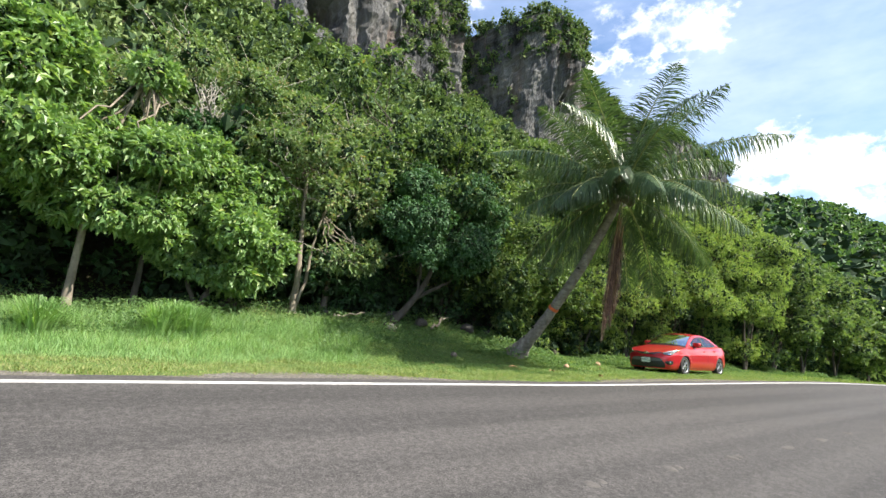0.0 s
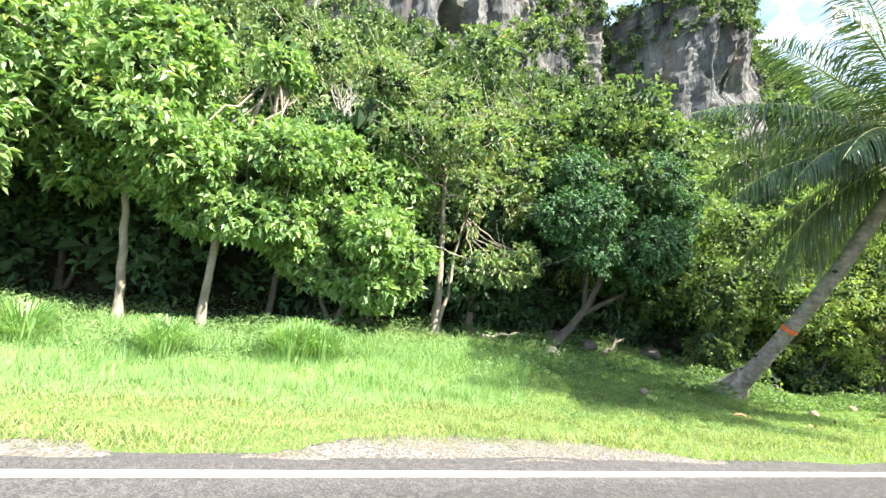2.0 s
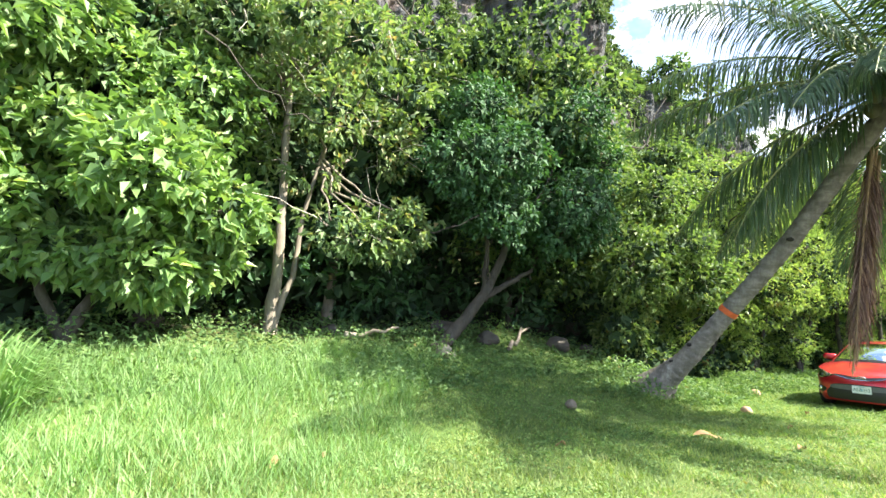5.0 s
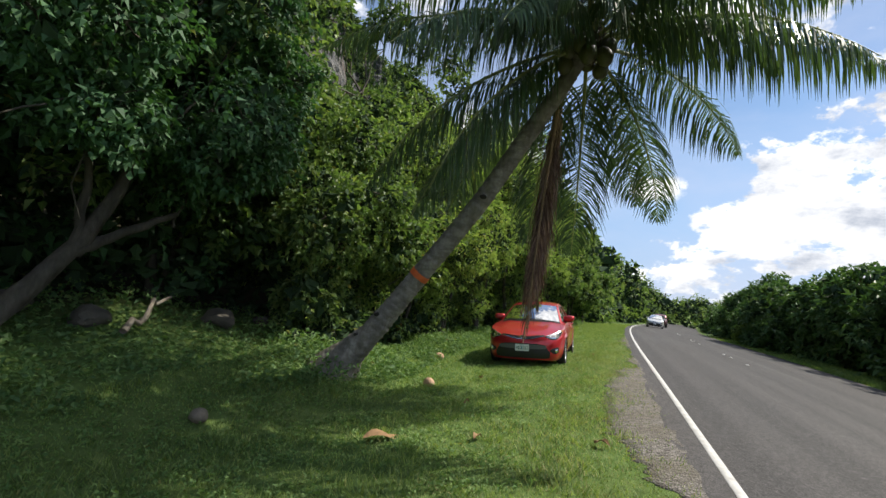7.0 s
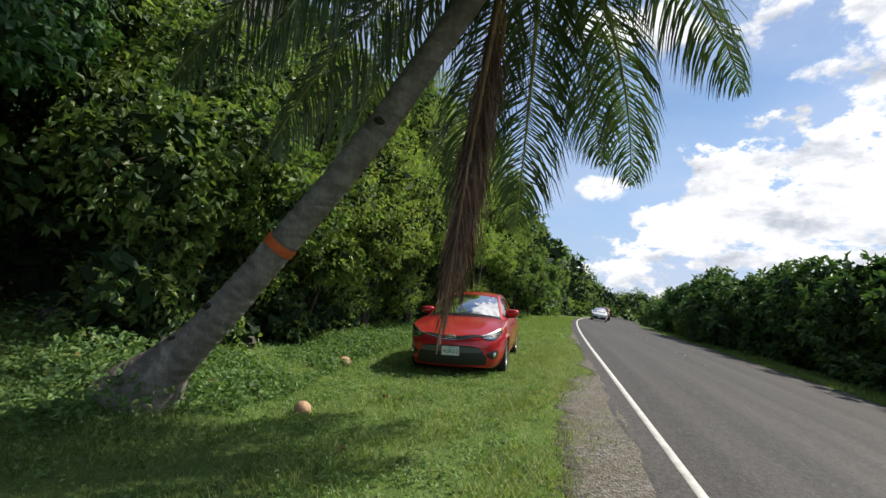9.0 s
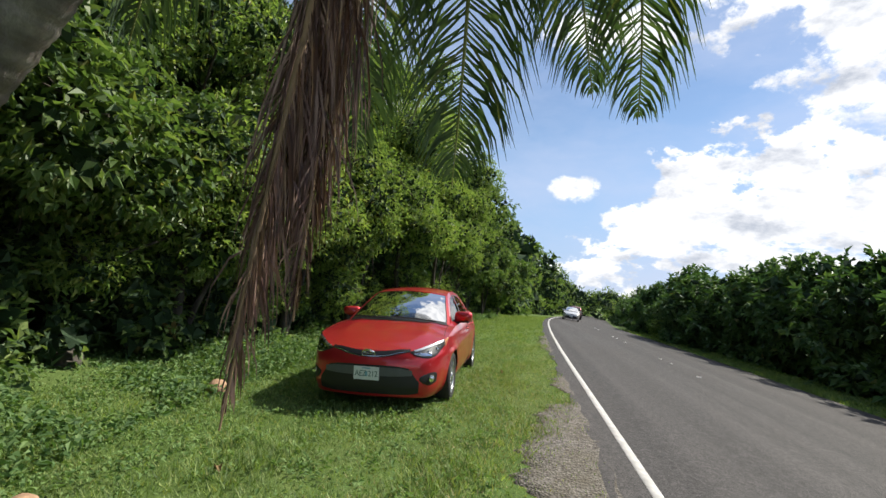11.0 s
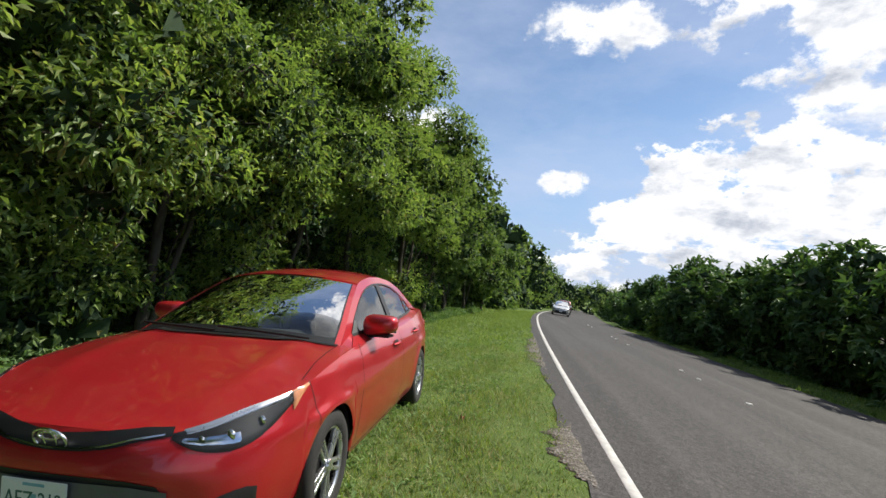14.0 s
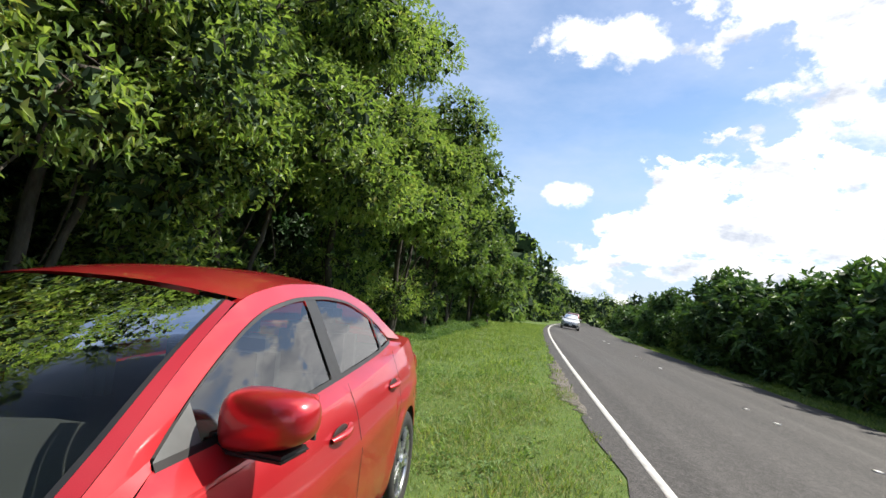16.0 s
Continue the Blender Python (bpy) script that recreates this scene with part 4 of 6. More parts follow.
def skin(u, z, off=0.0):
    """A point of the car's side skin: u 0..1 from the nose round to the tail, z height."""
    u, z = np.broadcast_arrays(np.asarray(u, float), np.asarray(z, float))
    k = u * 360
    c = np.stack([np.interp(k, np.arange(361), PLAN_C[:, i]) for i in range(2)], -1)
    n = np.stack([np.interp(k, np.arange(361), PLAN_N[:, i]) for i in range(2)], -1)
    wf, wr = 1 - smooth01(c[..., 0] / 0.62), smooth01((c[..., 0] - 4.0) / 0.5)
    d = np.interp(z, *SIDE_IN) * (1 - wf) * (1 - wr) + np.interp(z, *FRONT_IN) * wf + np.interp(z, *REAR_IN) * wr
    # belt crease along the doors, flared arches
    d = d - 0.010 * np.exp(-((z - 0.70 - 0.03 * (c[..., 0] - 2.3)) / 0.03) ** 2) * (1 - wf) * (1 - wr)
    for xc in (0.95, 3.65):
        rr = np.hypot(c[..., 0] - xc, z - 0.315)
        d = d - 0.016 * np.exp(-((rr - 0.37) / 0.06) ** 2) * (z > 0.2)
    p = c + n * (off - d)[..., None]
    return np.concatenate([p, z[..., None]], -1)


def u_at(x):
    return np.interp(x, PLAN_C[:, 0], np.arange(361) / 360.0)


def z_top(x):
    return np.interp(x, [0, .05, .12, .25, .4, .55, .7, .9, 1.1, 1.4, 2, 2.8, 3.4, 3.9, 4.3, 4.55, 4.64], [.705, .71, .722, .75, .785, .82, .85, .885, .912, .935, .935, .955, .985, 1.02, 1.035, 1.02, 1.0])


def z_bot(x):
    z = np.interp(x, [0, .2, .5, 1.4, 3.2, 4.2, 4.64], [.19, .17, .17, .175, .175, .22, .25])
    for xc in (0.95, 3.65):
        h = 0.345 ** 2 - (x - xc) ** 2
        z = np.maximum(z, np.where(h > 0, 0.315 + np.sqrt(np.maximum(h, 0)), 0))
    return z


def grid_part(name, P, mat, parent, label="", both=False, smooth=True):
    """A part from a grid of points; both: with its mirror image."""
    P = np.asarray(P, float)
    n, k = P.shape[:2]
    i, j = np.meshgrid(np.arange(n - 1), np.arange(k - 1), indexing="ij")
    i, j = i.ravel(), j.ravel()
    F = np.stack([i * k + j, (i + 1) * k + j, (i + 1) * k + j + 1, i * k + j + 1], 1)
    V = P.reshape(-1, 3)
    if both:
        V = np.concatenate([V, V * (1, -1, 1)])
        F = np.concatenate([F, F[:, ::-1] + n * k])
    me = np_mesh(name, V, F, mat, smooth)
    return part(name, me, mat, parent, label)


def skin_patch(name, poly_u, z_lo, z_hi, off, mat, parent, label="", side=1, rows=6):
    """A panel that lies on the skin between two height curves over u."""
    u = np.linspace(poly_u[0], poly_u[1], len(z_lo))
    zl, zh = np.asarray(z_lo, float), np.asarray(z_hi, float)
    n = max(16, len(u))
    uu = np.linspace(u[0], u[-1], n)
    zl, zh = np.interp(uu, u, zl), np.interp(uu, u, zh)
    v = np.linspace(0, 1, rows)
    Z = zl[:, None] + (zh - zl)[:, None] * v
    edge = np.minimum(v * rows, (1 - v) * rows).clip(0, 1)
    O = off * edge[None, :] * np.minimum(np.arange(n), np.arange(n)[::-1]).clip(0, 1)[:, None]
    P = skin(np.broadcast_to(uu[:, None], Z.shape), Z, 0.0) + 0
    Q = skin(np.broadcast_to(uu[:, None], Z.shape), Z, 1.0)
    P = P + (Q - P) * (O + 0.003)[..., None]
    P[..., 1] *= side
    return grid_part(name, P, mat, parent, label)


def front_patch(name, y0, y1, lo, hi, off, mat, parent, label=""):
    """A panel across the nose from side to side; lo and hi are heights at even steps from the middle outwards."""
    ym = np.linspace(0, 1, len(lo))
    n = 40
    y = np.linspace(y0, y1, n)
    uy = np.interp(np.abs(y), PLAN_C[:150, 1], np.arange(150) / 360.0)
    f = np.abs(y) / max(abs(y0), abs(y1))
    zl, zh = np.interp(f, ym, lo), np.interp(f, ym, hi)
    v = np.linspace(0, 1, 7)
    Z = zl[:, None] + (zh - zl)[:, None] * v
    U = np.broadcast_to(uy[:, None], Z.shape)
    P = skin(U, Z, off)
    P[..., 1] *= np.where(y < 0, -1, 1)[:, None]
    return grid_part(name, P, mat, parent, label)


def wheel(parent, x, y, z, out, r=0.315, w=0.2, spokes=5, name="wheel"):
    """A wheel: tyre, rim dish, twin spokes, hub."""
    hub = empty(name, Matrix(), "", "")
    for key in ("label", "category"):
        if key in hub:
            del hub[key]
    hub.parent = parent
    hub.matrix_local = pose(x, y, z)
    prof = [(r * .66, -w * .42), (r * .72, -w * .5), (r * .9, -w * .5), (r * .985, -w * .4), (r, -w * .2), (r, w * .2), (r * .985, w * .4), (r * .9, w * .5), (r * .72, w * .5), (r * .66, w * .42)]
    a = np.linspace(0, 2 * np.pi, 49)
    P = np.array([[(q * np.cos(t), s, q * np.sin(t)) for q, s in prof] for t in a])
    tyre = grid_part("tyre", P, RUBBER, hub)
    prof = [(r * .68, -w * .4), (r * .62, -w * .3), (r * .60, w * .30 * out), (r * .64, w * .42 * out), (r * .70, w * .46 * out), (r * .70, w * .40 * out)]
    P = np.array([[(q * np.cos(t), s, q * np.sin(t)) for q, s in prof] for t in a])
    grid_part("rim", P, ALLOY, hub, "machined alloy rim")
    prof = [(0.0, 0.0), (r * .62, 0.0)]
    P = np.array([[(q * np.cos(t), s - 0.02 * out, q * np.sin(t)) for q, s in prof] for t in a])
    grid_part("brake_disc", P, BLACK, hub, "dark brake disc behind the spokes")
    for k in range(spokes):
        for d in (-0.2, 0.2):
            bm = bmesh.new()
            ang = 2 * math.pi * k / spokes + 0.3
            m = Matrix.Rotation(ang, 4, "Y") @ Matrix.Translation((r * .37, w * .36 * out, d * r * .35)) @ Matrix.Rotation(d * -0.35, 4, "Y")
            box_bm(bm, (0, 0, 0), (r * .62, w * .14, r * .085), 0.006, m)
            part("spoke", bm, ALLOY, hub)
    bm = bmesh.new()
    bmesh.ops.create_cone(bm, cap_ends=True, segments=20, radius1=r * .14, radius2=r * .11, depth=0.03, matrix=Matrix.Translation((0, w * .42 * out, 0)) @ Matrix.Rotation(-math.pi / 2 * out, 4, "X"))
    part("hub_cap", bm, ALLOY, hub)
    return hub


OUTLINE = [(1.30, .938), (1.52, 1.06), (1.75, 1.19), (1.95, 1.29), (2.12, 1.36), (2.45, 1.41), (2.85, 1.418), (3.2, 1.388), (3.55, 1.295), (3.85, 1.155), (4.1, 1.045)]
DLO_TOP = [(1.56, 1.005), (1.70, 1.09), (1.88, 1.18), (2.05, 1.255), (2.22, 1.315), (2.5, 1.355), (2.85, 1.362), (3.15, 1.335), (3.42, 1.255), (3.62, 1.16), (3.74, 1.085)]
DLO_BOT = [(1.56, .985), (1.8, .985), (2.1, .985), (2.4, .99), (2.7, .998), (2.95, 1.006), (3.15, 1.015), (3.35, 1.025), (3.5, 1.035), (3.62, 1.045), (3.74, 1.06)]


def curve(pts, n):
    p = np.array(pts, float)
    s = np.concatenate([[0], np.cumsum(np.linalg.norm(np.diff(p, axis=0), axis=1))])
    q = np.linspace(0, s[-1], n)
    c = np.stack([np.interp(q, s, p[:, k]) for k in range(p.shape[1])], 1)
    for _ in range(3):
        c[1:-1] = (c[:-2] + 2 * c[1:-1] + c[2:]) / 4
    return c


def house_y(x, z):
    """Half width of the cabin side at a height."""
    return np.interp(x, [1.2, 1.5, 2.4, 3.4, 4.1], [.745, .765, .78, .765, .73]) - 0.47 * (z - 0.94) - 0.12 * np.clip(z - 1.3, 0, 1)


def on_side(xz, off=0.0):
    xz = np.asarray(xz, float)
    return np.stack([xz[..., 0], house_y(xz[..., 0], xz[..., 1]) + off, xz[..., 1]], -1)


def sedan(name, m, paint, label, detail=True):
    """A four-door saloon, nose at the origin towards -x."""
    car = empty(name, m, label, "car")
    # shell: sides, nose and tail in one skin, hood and boot lid
    u = np.unique(np.concatenate([np.linspace(0, 1, 120), u_at(np.linspace(0.6, 1.3, 46)), u_at(np.linspace(3.3, 4.0, 46))]))
    x = np.interp(u * 360, np.arange(361), PLAN_C[:, 0])
    zb, zt = z_bot(x), z_top(x)
    v = np.linspace(0, 1, 18)
    Z = zb[:, None] + (zt - zb)[:, None] * v
    body = grid_part("body", skin(np.broadcast_to(u[:, None], Z.shape), Z), paint, car, both=True)

    def cap(nm, x0, x1, crown, power, lift=0.0):
        uu = u[(x >= x0) & (x <= x1)]
        e = skin(uu, z_top(np.interp(uu * 360, np.arange(361), PLAN_C[:, 0])))
        t = np.linspace(-1, 1, 33)
        P = np.zeros((len(uu), 33, 3))
        P[..., 0] = e[:, None, 0]
        P[..., 1] = e[:, None, 1] * t
        P[..., 2] = e[:, None, 2] + np.array([crown(q) for q in e[:, 0]])[:, None] * (1 - np.abs(t) ** power) + lift
        P[..., 2] += 0.012 * np.exp(-((np.abs(t) - 0.62) / 0.10) ** 2) * smooth01((e[:, None, 0] - 0.25) / 0.4)
        return grid_part(nm, P, paint, car)

    cap("hood", 0.0, 1.34, lambda q: np.interp(q, [0.05, 0.3, 0.7, 1.1, 1.4], [0.0, 0.03, 0.055, 0.07, 0.07]), 2.4)
    cap("boot_lid", 3.86, 4.7, lambda q: np.interp(q, [3.86, 4.2, 4.5, 4.64], [0.065, 0.065, 0.05, 0.0]), 3.0)
    # cabin frame
    for sd in (1, -1):
        n = 48
        o, d = curve(OUTLINE, n), curve(DLO_TOP, n)
        f = np.linspace(0, 1, 5)[None, :, None]
        P = on_side(o[:, None] * (1 - f) + d[:, None] * f) * (1, sd, 1)
        grid_part("window_frame", P, paint, car, "painted roof rail and pillars")
        b, low = curve(DLO_BOT, n), curve([(q, float(z_top(q)) - 0.012) for q in np.linspace(1.30, 4.1, 12)], n)
        P = on_side(b[:, None] * (1 - f) + low[:, None] * f)
        P[..., 1] = P[..., 1] * (1 - f[..., 0]) + (skin(u_at(low[:, 0]), low[:, 1])[:, 1] + 0.001)[:, None] * f[..., 0]
        grid_part("belt_panel", P * (1, sd, 1), paint, car)
        f3 = np.linspace(0, 1, 5)[:, None]
        a0, a1 = on_side(o[0]), on_side(d[0])
        b0, b1 = P[0, -1], P[0, 0]
        up_edge, low_edge = a0 * (1 - f3) + a1 * f3, b0 * (1 - f3) + b1 * f3
        up_edge = np.concatenate([[skin(u_at(1.22), z_top(1.22)) * (1, .93, 1) + (0, 0, 0.004)], up_edge])
        low_edge = np.concatenate([[skin(u_at(1.2), z_top(1.2)) + (0, 0, 0.002)], low_edge])
        grid_part("cowl_corner", np.stack([up_edge, low_edge], 1) * (1, sd, 1), paint, car)
        # black surround, glass panes, pillar
        f2 = np.linspace(0, 1, 3)[None, :, None]
        c0 = np.stack([d[:, 0], d[:, 1]], 1)
        mid = np.array([2.65, 1.15])
        inner = c0 + (mid - c0) * np.array([0.018, 0.075])
        grid_part("window_trim", on_side(c0[:, None] * (1 - f2) + inner[:, None] * f2, 0.004) * (1, sd, 1), BLACK, car, "black window surround")
        innb = b + np.array([0, 0.014])
        grid_part("belt_trim", on_side((b - (0, 0.010))[:, None] * (1 - f2) + innb[:, None] * f2, 0.006) * (1, sd, 1), BLACK, car, "black belt moulding")
        for nm, x0, x1 in (("front_window", 1.72, 2.60), ("rear_window_pane", 2.71, 3.46), ("quarter_window", 3.49, 3.72)):
            xs = np.linspace(x0, x1, 20)
            top, bot = np.interp(xs, d[:, 0], d[:, 1]) - 0.012, np.interp(xs, b[:, 0], b[:, 1]) + 0.008
            Zz = bot[:, None] + (top - bot)[:, None] * np.linspace(0, 1, 8)
            g = grid_part(nm, on_side(np.stack([np.broadcast_to(xs[:, None], Zz.shape), Zz], -1), -0.006) * (1, sd, 1), SIDE_GLASS, car, "clear reflecting side window")
            g.visible_shadow = False
        for nm, x0, x1 in (("b_pillar", 2.595, 2.715), ("rear_pillar", 3.455, 3.495), ("mirror_sail", 1.565, 1.725)):
            xs = np.linspace(x0, x1, 8)
            top, bot = np.interp(xs, d[:, 0], d[:, 1]) - 0.008, np.interp(xs, b[:, 0], b[:, 1]) + 0.004
            Zz = bot[:, None] + (top - bot)[:, None] * np.linspace(0, 1, 6)
            grid_part(nm, on_side(np.stack([np.broadcast_to(xs[:, None], Zz.shape), Zz], -1), 0.002) * (1, sd, 1), GREY_PLASTIC if nm == "mirror_sail" else BLACK, car)
    # roof
    top = curve(OUTLINE, 60)
    top = top[(top[:, 0] > 2.06) & (top[:, 0] < 3.5)]
    t = np.linspace(-1, 1, 25)
    e = on_side(top)
    crown = np.interp(top[:, 0], [2.06, 2.5, 3.1, 3.5], [.055, .052, .055, .072])
    P = np.zeros((len(top), 25, 3))
    P[..., 0] = e[:, None, 0] + 0.10 * (1 - t ** 2) * (np.interp(top[:, 0], [2.06, 2.5, 3.1, 3.5], [-1.1, 0, 0, -0.9]))[:, None]
    P[..., 1] = e[:, None, 1] * t
    P[..., 2] = e[:, None, 2] + crown[:, None] * (1 - np.abs(t) ** 2.2)
    grid_part("roof", P, paint, car)

    # windscreen and rear screen between the pillars
    def screen(nm, edge, low, high, bulge, glass_label):
        tt = np.linspace(-1, 1, 41)
        vv = np.linspace(0, 1, 14)
        E = on_side(curve(edge, 14))
        C = np.array(low) * (1 - vv[:, None]) + np.array(high) * vv[:, None] + np.array(bulge) * np.sin(np.pi * vv)[:, None]
        k = np.abs(tt)[:, None] ** 2.2
        P = np.stack([C[None, :, 0] + (E[None, :, 0] - C[None, :, 0]) * k, E[None, :, 1] * tt[:, None], C[None, :, 2] + (E[None, :, 2] - C[None, :, 2]) * k], -1)
        g = grid_part(nm, P[1:-1], GLASS, car, glass_label)
        g.visible_shadow = False
        for sl in (slice(0, 2), slice(39, 41)):
            grid_part("screen_pillar", P[sl] + np.array([0, 0, 0.003]), paint, car)
        for a, b in ((1, 2), (39, 38)):
            grid_part("screen_edge", np.stack([P[a], P[a] * 0.65 + P[b] * 0.35]) + np.array([0, 0, 0.004]), BLACK, car, "black edge of the glass")
        grid_part("screen_edge", P[1:-1, :2] + np.array([0, 0, 0.004]), BLACK, car, "black edge of the glass")

    screen("windscreen", [(1.30, .938), (1.52, 1.06), (1.75, 1.19), (1.95, 1.29), (2.06, 1.338)], (1.16, 0, .995), (1.955, 0, 1.393), (-0.02, 0, 0.03), "raked windscreen reflecting the trees")
    screen("rear_screen", [(4.05, 1.068), (3.85, 1.155), (3.55, 1.295), (3.46, 1.325)], (4.08, 0, 1.105), (3.37, 0, 1.395), (0.02, 0, 0.03), "raked rear window")
    bm = bmesh.new()
    box_bm(bm, (2.55, 0, 0.60), (2.7, 1.50, 0.60), 0.05)
    box_bm(bm, (1.60, 0, 0.90), (0.62, 1.44, 0.12), 0.05)
    box_bm(bm, (3.75, 0, 0.95), (0.5, 1.34, 0.12), 0.03)
    part("interior_tub", bm, INTERIOR, car, "dark interior and dashboard")
    for sx, sy in ((2.35, .37), (2.35, -.37), (3.28, .37), (3.28, -.37)):
        bm = bmesh.new()
        box_bm(bm, (sx, sy, 0.98), (0.14, 0.48, 0.42), 0.05, Matrix.Translation((0, 0, 0)))
        seat = part("seat", bm, SEAT, car, "grey cloth seat")
        bm = bmesh.new()
        box_bm(bm, (sx + 0.03, sy, 1.245), (0.09, 0.26, 0.15), 0.04)
        box_bm(bm, (sx + 0.03, sy - .06, 1.16), (0.015, 0.015, 0.1))
        box_bm(bm, (sx + 0.03, sy + .06, 1.16), (0.015, 0.015, 0.1))
        part("headrest", bm, SEAT, seat)
    a = np.linspace(0, 2 * np.pi, 25)
    rim = np.stack([1.93 + 0.06 * np.sin(a), .36 + 0.175 * np.cos(a), 0.97 + 0.165 * np.sin(a)], 1)
    part("steering_wheel", tubes_mesh("steering_wheel", [(rim, np.full(25, 0.014)), ([(1.93, .19, .97), (1.93, .53, .97)], [0.016, 0.016])], BLACK, 6), BLACK, car)
    # wheels in dark arches
    for xc in (0.95, 3.65):
        for sd in (1, -1):
            wheel(car, xc, 0.775 * sd, 0.315, sd)
            ang = np.linspace(-0.25, math.pi + 0.25, 24)
            P = np.array([[(xc + 0.352 * math.cos(q), yy * sd, 0.315 + 0.352 * math.sin(q)) for yy in (0.5, 0.70, 0.862)] for q in ang])
            grid_part("wheel_arch", P, BLACK, car, "dark wheel arch liner")
    bm = bmesh.new()
    box_bm(bm, (2.3, 0, 0.24), (3.9, 1.45, 0.10), 0.03)
    part("underbody", bm, BLACK, car)

    # nose
    front_patch("upper_grille", -.50, .50, [.628, .632, .648, .68, .70], [.690, .698, .712, .727, .731], 0.004, BLACK, car, "slim black upper grille")
    front_patch("grille_strip", -.47, .47, [.636, .640, .655, .686, .704], [.643, .647, .662, .692, .710], 0.009, CHROME, car, "thin bright strip under the grille")
    front_patch("lower_grille", -.60, .60, [.215, .215, .215, .215, .22, .235], [.545, .545, .545, .54, .52, .36], 0.004, BLACK, car, "wide black lower grille")
    front_patch("grille_bar", -.52, .52, [.425, .425, .425, .43, .44], [.525, .525, .525, .52, .50], 0.012, GREY_PLASTIC, car, "grey bar across the grille")
    front_patch("lip", -.66, .66, [.185, .185, .185, .19, .20], [.218, .218, .218, .22, .235], 0.012, paint, car)
    for sd in (1, -1):
        ua, ub = float(np.interp(.50, PLAN_C[:150, 1], np.arange(150))) / 360, float(u_at(0.66))
        lo = [.688, .655, .635, .632, .645, .672, .712, .762, .815, .842]
        hi = [.712, .722, .735, .752, .770, .788, .806, .822, .838, .850]
        skin_patch("headlight_bowl", (ua, ub), np.array(lo), np.array(hi), 0.004, BLACK, car, "dark headlight housing", sd, 8)
        hl = skin_patch("headlight", (ua, ub), lo, hi, 0.012, LENS, car, "clear swept-back headlight", sd, 8)
        hl.visible_shadow = False
        du = ub - ua
        skin_patch("marker_lamp", (ua + du * .80, ub - du * 0.02), [.735, .775, .815, .838], [.826, .834, .842, .848], 0.009, AMBER, car, "amber side marker", sd, 5)
        skin_patch("light_strip", (ua + du * .06, ub - du * .2), [.700, .716, .737, .757, .777, .797], [.722, .742, .765, .788, .808, .826], 0.009, ALLOY, car, "pale strip in the headlight", sd, 4)
        skin_patch("reflector", (ua + du * .05, ua + du * .42), [.676, .660, .652, .650], [.697, .700, .705, .712], 0.007, CHROME, car, "bright reflector low in the headlight", sd, 4)
        for k, (f, zz, rr) in enumerate(((.34, .690, .026), (.55, .726, .024), (.17, .684, .018))):
            p = skin(ua + du * f, zz, 0.004)
            bm = bmesh.new()
            bmesh.ops.create_uvsphere(bm, u_segments=16, v_segments=8, radius=rr)
            for vt in bm.verts:
                vt.co.x *= 0.35
            ob = part("projector", bm, CHROME, car, "bright lamp in the headlight")
            ob.matrix_local = Matrix.Translation((float(p[0]), float(p[1]) * sd, zz))
        uf0, uf1 = float(np.interp(.60, PLAN_C[:150, 1], np.arange(150))) / 360, float(np.interp(.775, PLAN_C[:170, 1], np.arange(170))) / 360
        skin_patch("fog_pocket", (uf0, uf1), [.385, .345, .325, .325, .34, .36], [.42, .445, .46, .47, .47, .455], 0.005, BLACK, car, "black fog lamp pocket", sd)
        p = skin((uf0 * .45 + uf1 * .55), .40, 0.01)
        bm = bmesh.new()
        bmesh.ops.create_uvsphere(bm, u_segments=18, v_segments=8, radius=0.042)
        for vt in bm.verts:
            vt.co.x *= 0.4
        ob = part("fog_lamp", bm, CHROME, car, "round fog lamp")
        ob.matrix_local = Matrix.Translation((float(p[0]), float(p[1]) * sd, .40))
        # tail lamp
        skin_patch("tail_lamp", (float(u_at(4.30)), float(u_at(4.60))), [.80, .79, .78, .78], [.92, .935, .94, .93], 0.012, TAIL, car, "red tail lamp", sd)
        # seams and handles
        for x0, z0, x1, z1 in ((1.42, .30, 1.47, .945), (2.66, .24, 2.64, .985), (3.30, .62, 3.52, 1.03), (0.66, .842, 0.74, .60)):
            zz = np.linspace(z0, z1, 14)
            xx = np.linspace(x0, x1, 14)
            if x0 == 3.30:
                xx = 3.30 + 0.22 * ((zz - z0) / (z1 - z0)) ** 0.6
            C = skin(u_at(xx), zz, 0.0)
            L0 = np.stack([C + (-0.003, 0.0015, 0), C + (0.003, 0.0015, 0)], 1)
            grid_part("panel_seam", L0 * (1, sd, 1), SEAM, car, "dark panel gap")
        xx = np.linspace(0.66, 1.30, 16)
        e = skin(u_at(xx), z_top(xx))
        yy = np.interp(xx, [0.66, 0.9, 1.30], [.79, .755, .735])
        tq = yy / e[:, 1]
        zz = e[:, 2] + np.interp(xx, [0.05, 0.3, 0.7, 1.1, 1.4], [0.0, 0.03, 0.055, 0.07, 0.07]) * (1 - tq ** 2.4) + 0.012 * np.exp(-((tq - 0.62) / 0.10) ** 2) + 0.003
        C = np.stack([xx, yy, zz], 1)
        grid_part("panel_seam", np.stack([C + (0, -.003, 0), C + (0, .003, 0)], 1) * (1, sd, 1), SEAM, car, "dark gap beside the hood")
        zz, xx = np.full(20, .245), np.linspace(1.42, 3.28, 20)
        C = skin(u_at(xx), zz, 0.0)
        grid_part("panel_seam", np.stack([C + (0, 0.0015, -.003), C + (0, 0.0015, .003)], 1) * (1, sd, 1), SEAM, car, "dark panel gap")
